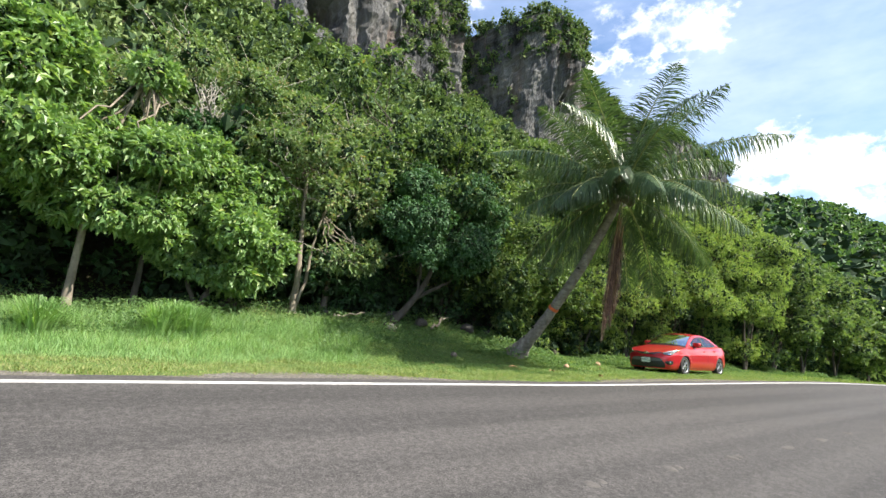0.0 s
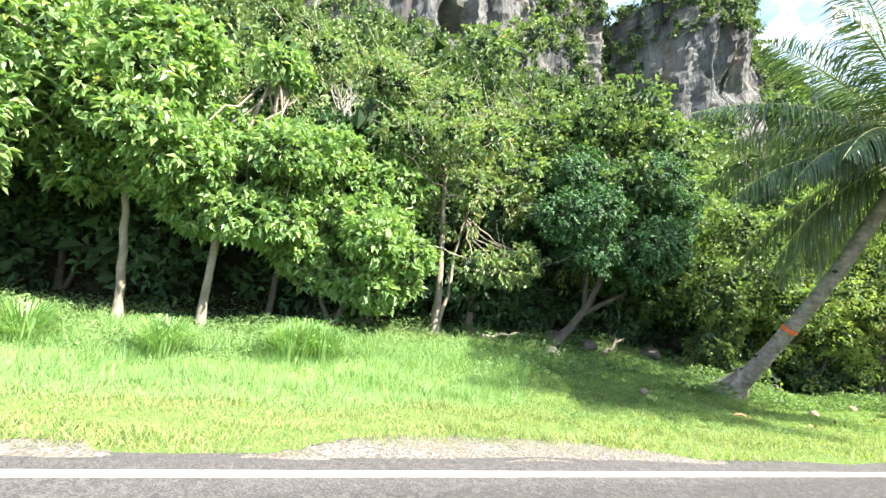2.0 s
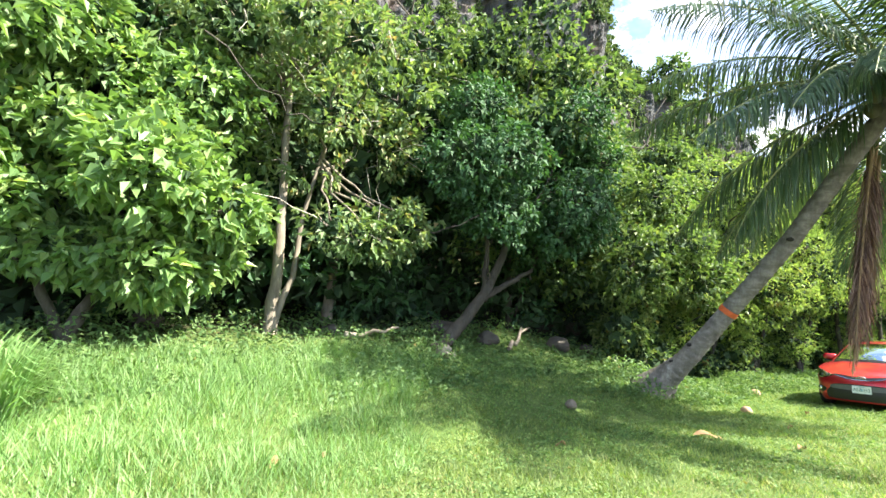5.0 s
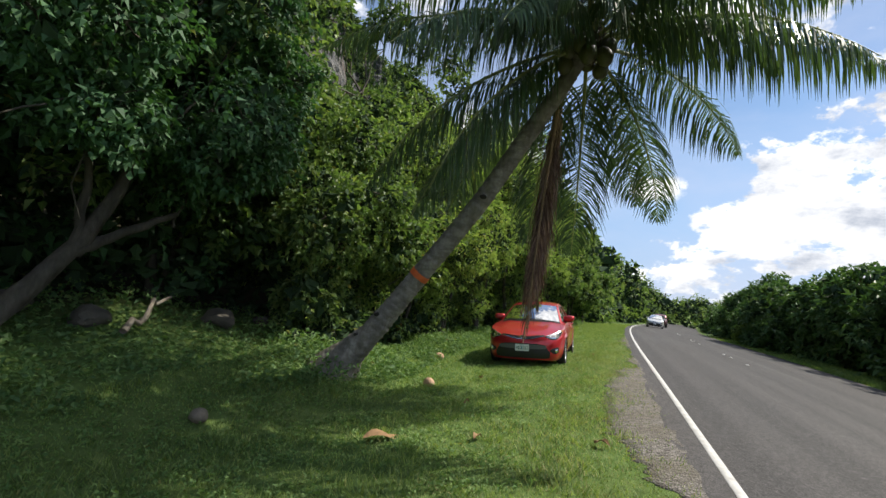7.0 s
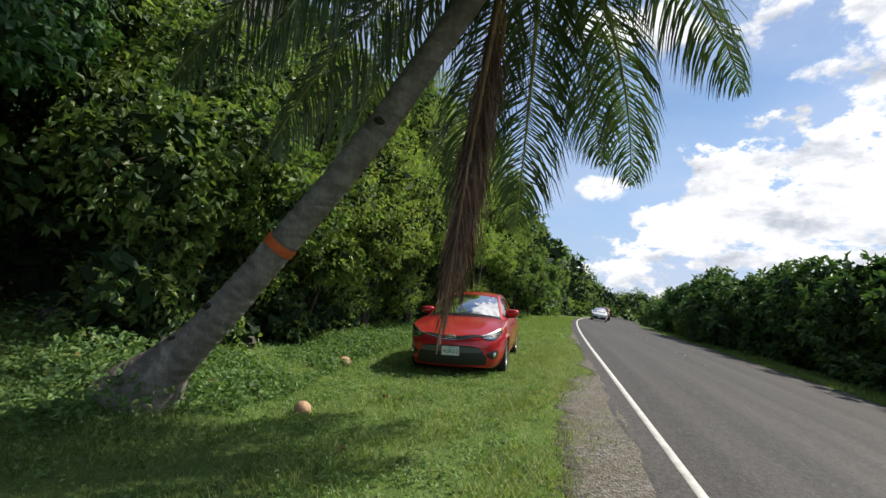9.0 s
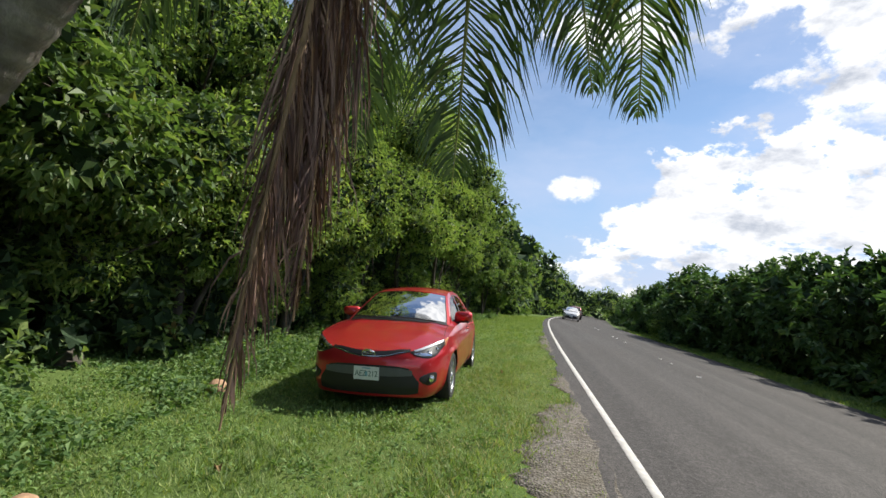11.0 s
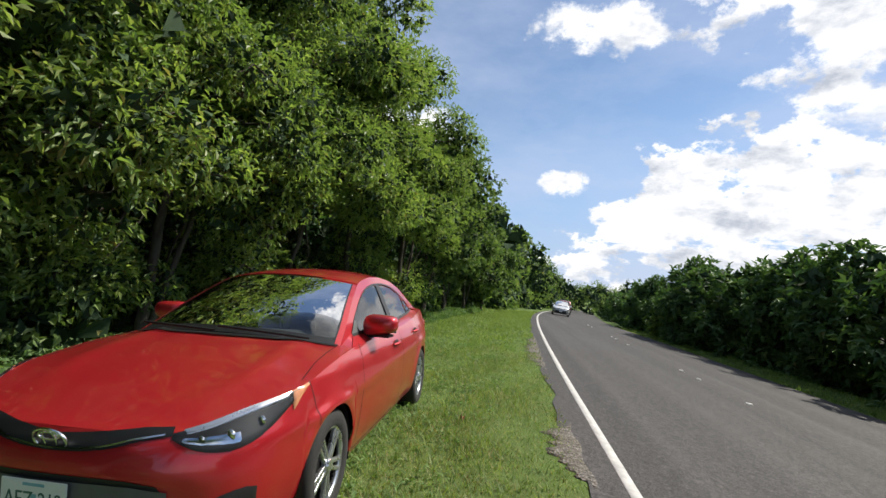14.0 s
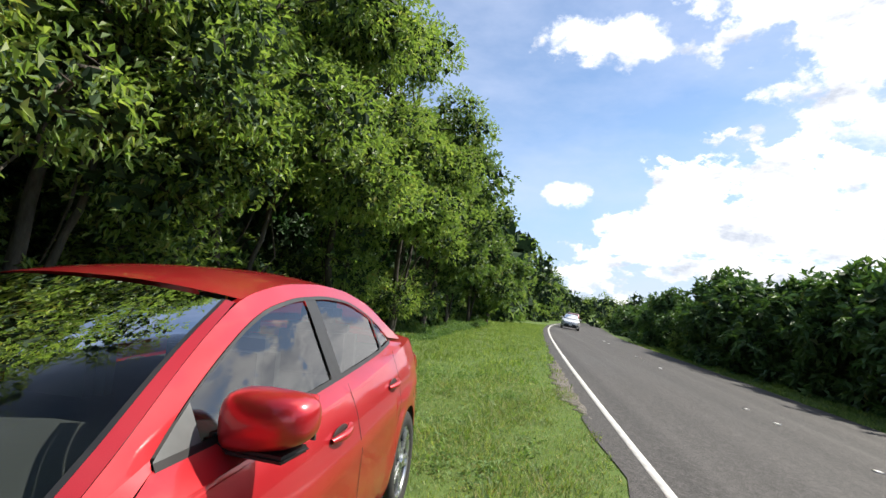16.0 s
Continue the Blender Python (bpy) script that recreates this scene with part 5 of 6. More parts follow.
        for hx, hz in ((2.42, .835), (3.30, .865)):
            p = skin(u_at(hx), hz, 0.0)
            # Thin dark oval on the skin paints the shadow of the handle recess.
            bm = bmesh.new()
            bmesh.ops.create_uvsphere(bm, u_segments=16, v_segments=10, radius=1)
            for vt in bm.verts:
                vt.co = Vector((vt.co.x * 0.085, vt.co.y * 0.006, vt.co.z * 0.034))
            ob = part("handle_recess", bm, SEAM, car, "dark oval coloured as the recess's shadow behind the handle")
            ob.matrix_local = Matrix.Translation((hx, float(p[1]) * sd, hz))
            bar = np.stack([hx + np.linspace(-.105, .105, 9), float(p[1]) + 0.012 + 0.026 * np.sin(np.linspace(0.15, np.pi - .15, 9)) - 0.01, hz + 0.004 + np.linspace(-0.004, 0.006, 9)], 1)
            part("door_handle", tubes_mesh("door_handle", [(bar * (1, sd, 1), 0.008 + 0.009 * np.sin(np.linspace(0.3, np.pi - .3, 9)))], paint, 8), paint, car)
        # mirror
        bm = bmesh.new()
        bmesh.ops.create_cube(bm, size=1)
        bmesh.ops.subdivide_edges(bm, edges=bm.edges[:], cuts=5, use_grid_fill=True)
        for vt in bm.verts:
            q = vt.co * 2
            l4 = (abs(q.x) ** 3.2 + abs(q.y) ** 4 + abs(q.z) ** 3.6) ** (1 / 3.6)
            q = q / max(l4, 0.6) if l4 > 0 else q
            taper = 1 - 0.18 * q.y
            front = 1.0 if q.x > 0 else (1 - 0.30 * (abs(q.y) ** 2 + abs(q.z) ** 2) / 2)
            vt.co = Vector((q.x * 0.085 * front, q.y * 0.135, q.z * 0.078 * taper + 0.012 * q.y))
        mir = part("mirror", bm, paint, car, "rounded door mirror")
        mir.matrix_local = pose(1.80, 0.885 * sd, 1.05, 0, 0, 8 * sd) @ Matrix.Diagonal((1, sd, 1, 1))
        bm = bmesh.new()
        box_bm(bm, (0.0, -0.11, -0.075), (0.09, 0.15, 0.05), 0.018)
        box_bm(bm, (0.0, 0.0, -0.078), (0.13, 0.19, 0.02), 0.009)
        part("mirror_arm", bm, BLACK, mir, "black mirror foot")
        bm = bmesh.new()
        box_bm(bm, (0.078, 0, 0.0), (0.006, 0.2, 0.125), 0.002)
        part("mirror_glass", bm, CHROME, mir, "mirror glass")
    # badge, plate
    bx = float(skin(0.0, .655, 0.0)[0])
    a = np.linspace(0, 2 * np.pi, 33)
    ring = np.stack([0 * a, 0.078 * np.cos(a), 0.054 * np.sin(a)], 1)
    r2 = np.stack([0 * a, 0.03 * np.cos(a), 0.05 * np.sin(a)], 1)
    r3 = np.stack([0 * a, 0.05 * np.cos(a), 0.018 * np.sin(a) + 0.02], 1)
    bad = part("badge", tubes_mesh("badge", [(ring, np.full(33, .007)), (r2, np.full(33, .0045)), (r3, np.full(33, .0045))], CHROME, 6), CHROME, car, "chrome oval badge")
    bad.matrix_local = pose(bx - 0.012, 0, .668, 0, -24, 0)
    bm = bmesh.new()
    box_bm(bm, (0, 0, 0), (0.006, 0.305, 0.152), 0.002)
    pl = part("number_plate", bm, PLATE, car, "white number plate with dark green characters")
    pl.matrix_local = pose(-0.022, 0, .45, 0, -3, 0)
    if detail:
        cu = bpy.data.curves.new("plate_text", "FONT")
        cu.body, cu.size, cu.align_x, cu.align_y, cu.extrude = "AEZ 212", 0.092, "CENTER", "CENTER", 0.0008
        tx = new("plate_text", cu)
        dg = bpy.context.evaluated_depsgraph_get()
        me = bpy.data.meshes.new_from_object(tx.evaluated_get(dg))
        bpy.data.objects.remove(tx)
        me.materials.clear()
        me.materials.append(PLATE_INK)
        ob = part("plate_text", me, PLATE_INK, pl, "dark green plate characters")
        ob.matrix_local = Matrix(((0, 0, -1, -0.0036), (-0.82, 0, 0, 0), (0, 1.0, 0, -0.006), (0, 0, 0, 1)))
        bm = bmesh.new()
        box_bm(bm, (-0.0034, 0.0, -0.006), (0.001, 0.03, 0.055))
        part("plate_emblem", bm, PLATE_BLUE, pl, "pale blue emblem between the characters")
        bm = bmesh.new()
        box_bm(bm, (-0.0034, 0.0, 0.058), (0.001, 0.10, 0.012))
        part("plate_caption", bm, PLATE_BLUE, pl, "small unreadable caption")
    # wipers and scuttle
    tt = np.linspace(-1, 1, 21)
    rows = []
    for q in (-0.045, 0.0, 0.05, 0.10):
        xx = 1.15 + q + (.14 - .3 * q) * tt ** 2
        e = skin(u_at(xx), z_top(xx))
        f = np.abs(.735 * tt) / e[:, 1]
        rows.append(np.stack([xx, .735 * tt, e[:, 2] + .07 * (1 - f ** 2.4) + 0.012 * np.exp(-((f - 0.62) / 0.10) ** 2) + 0.007], 1))
    P = np.stack(rows, 1)
    grid_part("scuttle", P, BLACK, car, "black scuttle panel")
    for y0, y1 in ((-.58, .02), (.05, .62)):
        pts = np.array([(1.12 + .2 * q * q, q, 1.012 + 0.03 * (k / 6) - 0.05 * q * q) for k, q in enumerate(np.linspace(y0, y1, 7))])
        part("wiper", tubes_mesh("wiper", [(pts, np.full(7, .009))], BLACK, 5), BLACK, car)
    return car


def slope_pose(x, y, yaw, s, lean):
    return pose(x, y, float(land_z(x + 2.4 * math.cos(radians(yaw)), y)) + 0.015, lean, 0, yaw) @ Matrix.Diagonal((s, s, s, 1))


red = sedan("red_car", slope_pose(16.03, 8.78, 0.3, 1.04, -2.7), RED, "parked red four-door sedan on the grass verge")


def loft(name, stations, mat, parent, label="", power=5.0, n=28):
    """A rounded hull: stations of (x, half width, z low, z high)."""
    a = np.linspace(0, 2 * np.pi, n + 1)
    rows = []
    for x, w, z0, z1 in stations:
        c, s = np.cos(a), np.sin(a)
        k = (np.abs(c) ** power + np.abs(s) ** power) ** (-1 / power)
        rows.append(np.stack([np.full(n + 1, x), c * k * w, (z0 + z1) / 2 + s * k * (z1 - z0) / 2], 1))
    return grid_part(name, np.array(rows), mat, parent, label)


def build_suv(m):
    """A tall off-road wagon, nose towards -x."""
    car = empty("suv", m, "dark maroon off-road wagon on the far road", "car")
    loft("body", [(0.0, .0, .6, .9), (0.0, .72, .48, .98), (.06, .82, .42, 1.04), (.3, .89, .38, 1.10), (1.2, .93, .36, 1.16), (3.0, .94, .36, 1.16), (4.6, .92, .40, 1.16), (4.8, .86, .46, 1.12), (4.82, 0, .6, 1.0)], MAROON, car)
    loft("cabin", [(1.25, .0, 1.1, 1.14), (1.25, .80, 1.08, 1.16), (1.75, .76, 1.08, 1.62), (2.05, .74, 1.08, 1.76), (3.4, .73, 1.08, 1.78), (4.5, .72, 1.08, 1.72), (4.72, .74, 1.08, 1.2), (4.74, 0, 1.1, 1.15)], MAROON, car, power=6)
    tint = plain("tinted_glass", (0.02, 0.025, 0.028), 0.08, 0, 0.05)
    P = np.array([[(1.27 + .47 * v - 0.01, t * (.70 - .06 * v), 1.17 + .42 * v + .012) for v in (0, .33, .66, 1)] for t in np.linspace(-1, 1, 9)])
    grid_part("windscreen", P, tint, car, "dark tinted windscreen")
    for sd in (1, -1):
        for x0, x1 in ((1.75, 2.65), (2.72, 3.55), (3.62, 4.45)):
            P = np.array([[(x + (0.12 * v if x0 < 1.8 and x < 1.9 else 0), sd * (.775 - .022 * v), 1.2 + .42 * v) for v in (0, .5, 1)] for x in np.linspace(x0, x1, 6)])
            grid_part("side_window", P, tint, car, "dark side window")
        for xc in (1.0, 3.8):
            wheel(car, xc, .80 * sd, .385, sd, .385, .26, 6)
            ang = np.linspace(-0.2, math.pi + .2, 18)
            grid_part("wheel_arch", np.array([[(xc + .46 * math.cos(q), y * sd, .40 + .46 * math.sin(q)) for y in (.80, .945)] for q in ang]), BLACK, car)
        bm = bmesh.new()
        box_bm(bm, (.07, .64 * sd, .86), (.12, .30, .17), .03)
        part("headlight", bm, CHROME, car, "clear headlight")
        bm = bmesh.new()
        box_bm(bm, (1.65, 1.02 * sd, 1.22), (.12, .2, .2), .05)
        part("mirror", bm, MAROON, car)
        bm = bmesh.new()
        box_bm(bm, (3.0, .60 * sd, 1.83), (2.2, .04, .04), .012)
        part("roof_rail", bm, BLACK, car, "black roof rail")
        bm = bmesh.new()
        box_bm(bm, (2.4, .93 * sd, .40), (2.0, .14, .06), .02)
        part("side_step", bm, BLACK, car, "black side step")
    bm = bmesh.new()
    box_bm(bm, (.0, 0, .83), (.06, .86, .24), .02)
    part("grille", bm, BLACK, car, "black grille")
    bm = bmesh.new()
    box_bm(bm, (.0, 0, .52), (.14, 1.5, .16), .05)
    part("bumper", bm, BLACK, car, "dark front bumper")
    bm = bmesh.new()
    box_bm(bm, (-.08, 0, .60), (.01, .3, .15), .003)
    part("number_plate", bm, PLATE, car, "pale number plate")


def on_road(x, off):
    y = float(line_y(x)) + off
    slope = math.degrees(math.atan((float(line_y(x + 1)) - float(line_y(x - 1))) / 2))
    pitch = -math.degrees(math.atan((float(grade(x + 1)) - float(grade(x - 1))) / 2))
    return pose(x, y, float(land_z(x, y)) + 0.012, 4.3, pitch, slope)


build_suv(on_road(76, -1.9))
sedan("silver_car", on_road(62, -1.9), SILVER, "pale silver sedan on the far road", False)


# ---- cliff and wooded hill ----
def fbm(x, z, seed, octaves=4):
    """Smooth noise of two coordinates."""
    out = np.zeros(np.broadcast(x, z).shape)
    rng = np.random.default_rng(seed)
    for o in range(octaves):
        for _ in range(4):
            a, ph = rng.uniform(0, 2 * np.pi), rng.uniform(0, 6.28)
            out += np.sin((x * np.cos(a) + z * np.sin(a)) * 2 ** o * rng.uniform(0.8, 1.25) + ph) / 2 ** o / 4
    return out


def cliff_top(x):
    return np.interp(x, [-30, 0, 20, 30, 36, 41, 44, 50, 58, 64, 70, 90, 106, 122, 134, 150], [58, 56, 55, 54, 52, 48.5, 48.5, 51, 51, 48, 46, 44, 47, 47, 38, 30])


def cliff_y(x, z):
    y = 46 + 2.5 * fbm(x * 0.16, z * 0.03, 3, 3) + 2.2 * np.abs(fbm(x * 0.7, z * 0.12, 4, 4)) + 0.8 * fbm(x * 1.3, z * 0.3, 5, 4)
    y = y + 7 * np.exp(-((x - 42) / 3.0) ** 2) - 3.0 * np.exp(-((x - 54) / 7) ** 2)
    y = y + 4.5 * np.exp(-((x - 15) / 1.6) ** 2 - ((z - 33) / 1.5) ** 2) + 3.2 * np.exp(-((x - 55) / 2.6) ** 2 - ((z - 36) / 3.5) ** 2)
    return y + 0.12 * (z - 30)


def build_cliff():
    xs, v = np.linspace(-30, 150, 520), np.linspace(0, 1, 70)
    X, Vv = np.meshgrid(xs, v, indexing="ij")
    Z = 14 + (cliff_top(X) - 14) * Vv
    jag = np.random.default_rng(8)
    Y = cliff_y(X, Z) + 0.3 * fbm(X * 3.1, Z * 1.2, 9, 3) + jag.normal(0, 0.09, X.shape)
    X = X + jag.normal(0, 0.1, X.shape)
    Y[:, -1] += 14
    P = np.stack([X, Y, Z], -1).reshape(-1, 3)
    k = 70
    i, j = np.meshgrid(np.arange(519), np.arange(k - 1), indexing="ij")
    i, j = i.ravel(), j.ravel()
    F = np.stack([i * k + j, (i + 1) * k + j, (i + 1) * k + j + 1, i * k + j + 1], 1)
    tagged(new("cliff", np_mesh("cliff", P, F, CLIFF, False)), "weathered grey and rust limestone cliff above the forest", "cliff", kind="structure")


def foliage(name, blobs, total, mat, length, width, seed, label, category, inner=0.6, per=6, droop=0.3, core=0.85, road_side=True):
    """A mass of leaf clumps round cores coloured dark as if shaded; the leaves stand on the sides open to road and sky.
    """
    rng = np.random.default_rng(seed)
    n = total // per
    tips, out = shell(blobs, n * 2 if road_side else n, rng, inner)
    if road_side:
        m = np.flatnonzero(out[:, 1] - out[:, 2] < 0.15)[:n]
        tips, out = tips[m], out[m]
    V, F = rosettes(tips, out, rng, per, length, width, 0.9, droop, length * 0.4)
    tagged(new(name + "_shade", cores(blobs, core, seed, *((56, 0.38) if name == "thicket" else (26, 0.62)))), "dark, shade-coloured inner foliage of the " + category, category, kind="stuff")
    return tagged(new(name, np_mesh(name, V, F, mat)), label, category, kind="stuff")


def build_hill():
    rng = np.random.default_rng(31)
    near, far = [], []
    for _ in range(1100):
        x = rng.uniform(-34, 135)
        y = line_y(x) + rng.uniform(11.5, 44)
        s = rng.choice([0.9, 1.3, 1.8, 2.5])
        z = float(land_z(x, y)) + rng.uniform(0.2, 3.8)
        (near if x < 60 else far).append(((x, y, z), (s, s, s * rng.uniform(0.7, 1.0))))
    foliage("hillside_forest", near, 120000, LEAF_FAR, 0.46, 0.25, 41, "dense green forest on the steep hillside", "forest")
    top = []
    for _ in range(330):
        x = rng.uniform(18, 135)
        z = float(cliff_top(x))
        s = rng.uniform(0.8, 1.8)
        top.append(((x, float(cliff_y(x, z)) + rng.uniform(-0.6, 4), z + rng.uniform(-1.2, 0.9)), (s, s, s * 0.8)))
    for _ in range(620):
        x, f = rng.uniform(24, 78), rng.uniform(0.2, 0.97)
        if not (38 < x < 46 or 26 < x < 35 or x > 62 or f > 0.75):
            continue
        z = 20 + (float(cliff_top(x)) - 20) * f
        s = rng.uniform(0.5, 1.3)
        top.append(((x, float(cliff_y(x, z)) - 0.2, z), (s, s * 0.7, s)))
    foliage("cliff_scrub", far + top, 80000, LEAF_FAR, 0.52, 0.28, 42, "green scrub growing along the cliff top", "shrubs")
    ridge = []
    for _ in range(520):
        x = rng.uniform(110, 520)
        y = rng.uniform(30, 75)
        z = np.interp(x, [110, 135, 200, 300, 520], [37, 43, 60, 76, 98]) * np.interp(y, [30, 60, 75], [0.5, 1.0, 1.05])
        s = rng.uniform(5, 9)
        ridge.append(((x, y, z - 4), (s, s, s * 0.7)))
    foliage("far_ridge_forest", ridge, 30000, LEAF_COAST, 1.7, 1.1, 43, "dark forest on the far ridge", "forest", road_side=False)
    # ridge body under the far forest
    xs, ys = np.linspace(105, 560, 40), np.array([12, 30, 45, 60, 90, 140.0])
    X, Y = np.meshgrid(xs, ys, indexing="ij")
    Z = np.interp(X, [105, 135, 200, 300, 520, 560], [20, 38, 54, 70, 90, 66]) * np.interp(Y, [12, 30, 60, 90, 140], [0.0, 0.42, 0.95, 1.0, 0.2]) - 6
    k = len(ys)
    i, j = np.meshgrid(np.arange(len(xs) - 1), np.arange(k - 1), indexing="ij")
    i, j = i.ravel(), j.ravel()
    F = np.stack([i * k + j, (i + 1) * k + j, (i + 1) * k + j + 1, i * k + j + 1], 1)
    tagged(new("ground_ridge", np_mesh("ground_ridge", np.stack([X, Y, Z], -1).reshape(-1, 3), F, TURF, True)), "far ridge", "ground", kind="structure")


def build_thicket():
    """Undergrowth and filling trees behind the first row."""
    rng = np.random.default_rng(51)
    blobs, low = [], []
    for k in range(760):
        x = rng.uniform(-16, 58) if k < 620 else rng.uniform(2, 10)
        y = line_y(x) + bank_foot(x) + (rng.uniform(4.6, 7.5) if x < 10 else rng.uniform(3.6, 6.5))
        s = rng.uniform(0.7, 1.25)
        blobs.append(((x, y, float(land_z(x, y)) + rng.uniform(0.3, 5.2)), (s, s, s)))
    # The dark leaf colour stands in for shade behind the first trees.
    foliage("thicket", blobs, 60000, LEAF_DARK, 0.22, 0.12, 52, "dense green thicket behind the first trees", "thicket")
    for _ in range(380):
        x = rng.uniform(12.5, 62)
        y = line_y(x) + bank_foot(x) + rng.uniform(1.5, 3.2)
        s = rng.uniform(0.3, 0.65)
        low.append(((x, y, float(land_z(x, y)) + rng.uniform(0.1, 1.0) * (y - line_y(x) - bank_foot(x)) * 0.6), (s, s * 0.8, s)))
    foliage("undergrowth", low, 30000, LEAF_MID, 0.13, 0.07, 53, "low leafy undergrowth along the wood's edge", "undergrowth")
    far = []
    for _ in range(330):
        x = rng.uniform(52, 210)
        y = line_y(x) + rng.uniform(3.2, 12)
        s = rng.uniform(1.4, 2.4)
        far.append(((x, y, float(land_z(x, line_y(x) + 3)) + rng.uniform(0.5, 8.5)), (s, s, s)))
    for _ in range(200):
        x = rng.uniform(118, 230)
        y = rng.uniform(-45, 25)
        s = rng.uniform(1.8, 3)
        far.append(((x, y, -4.2 + rng.uniform(0, 8)), (s, s, s)))
    foliage("far_wood", far, 52000, LEAF_MID, 0.62, 0.34, 54, "green wood along the road's far bend", "forest", road_side=False)


def build_coast():
    """Bushes past the far road edge."""
    rng = np.random.default_rng(61)
    protos = []
    for k in range(6):
        q = np.random.default_rng(62 + k)
        b = crown_blobs(q, (0, 0, 2.7), (2.0, 1.7, 1.8), 16, 1.0) + crown_blobs(q, (0, 0.8, 0.7), (2.0, 0.8, 0.6), 11, 0.75)
        x = (24 + 3.4 * k) if k < 4 else (98 + 6 * (k - 4))
        protos.append(tree("coast_bush", (x, float(line_y(x)) - ROAD_W - 3.5), "dense dark green coastal bush beyond the road", [([(0, 0, 0), (0.2, 0, 1.2), (0.3, 0, 2.4)], 0.14, 0.06), ([(0.1, 0, 0), (-0.5, 0.2, 1.0), (-0.9, 0.3, 2.0)], 0.1, 0.05), ([(0, 0.1, 0), (0.6, 0.3, 0.9), (1.0, 0.5, 1.9)], 0.09, 0.04)],
                           b, "coast", LEAF_COAST, BARK, 850 if k < 4 else 380, 6, 0.31 if k < 4 else 0.46, 0.16 if k < 4 else 0.24, 70 + k, 0.25, group="coastal bushes"))
    spots = [(x, rng.uniform(-3.9, -3.2)) for x in np.arange(9, 24, 3.2)] + [(x, rng.uniform(-4.0, -3.1)) for x in (*np.arange(38, 96, 3.4), *np.arange(110, 150, 6))] + [(x, rng.uniform(-8.6, -7.6)) for x in np.arange(20, 110, 9.0)]
    for k, (x, o) in enumerate(spots):
        y = float(line_y(x)) - ROAD_W + o
        c = copy_thing(protos[k % 4 if x < 62 and o > -6 else 4 + k % 2], pose(x, y, float(land_z(x, y)) - 0.08 - (0.0 if o > -6 else -0.9), 0, 0, rng.uniform(-40, 40)))
        s = rng.uniform(0.88, 1.12)
        c.scale = (s, s, s * rng.uniform(0.78, 1.05))
    q = np.random.default_rng(90)
    x = 47.5
    tree("light_shrub", (x, float(line_y(x)) - ROAD_W - 1.5), "small light green shrub at the road edge", [([(0, 0, 0), (0.1, 0, 0.5), (0.1, 0, 0.9)], 0.06, 0.03)], crown_blobs(q, (0, 0, 0.8), (0.8, 0.7, 0.45), 8, 0.5), "l", LEAF_FINE, BARK, 500, 6, 0.16, 0.07, 91, group="coastal bushes")


build_cliff()
build_hill()
build_thicket()
build_coast()


# ---- verge: gravel, lawn, tall grass, creepers ----
def gravel_width(x):
    """How far the broken shoulder reaches past the asphalt."""
    x = np.asarray(x, float)
    w = np.interp(x, [-1.4, -1.1, -0.2, 0.1, 0.9, 1.3, 1.9, 3.2, 4.4, 5.3, 5.6, 9.2, 10.0, 11.5, 13, 15.2, 16.4, 17.2, 17.5, 17.9, 18.4, 19.2, 19.6, 23, 23.5, 24.5, 27, 28.5, 29.2], [0, .35, .5, 0, 0, .35, .75, .95, .85, .3, 0, 0, .45, .75, .8, .72, .6, .35, 0, 0, .2, .24, 0, 0, .12, .3, .25, .15, 0])
    w = np.where(w > 0.02, w + 0.06 * np.sin(x * 6.3) * np.sin(x * 2.9 + 1) + 0.035 * np.sin(x * 17 + 2 * np.sin(x * 5)) + 0.03 * np.sin(x * 41), w)
    return np.clip(w, 0, 2)


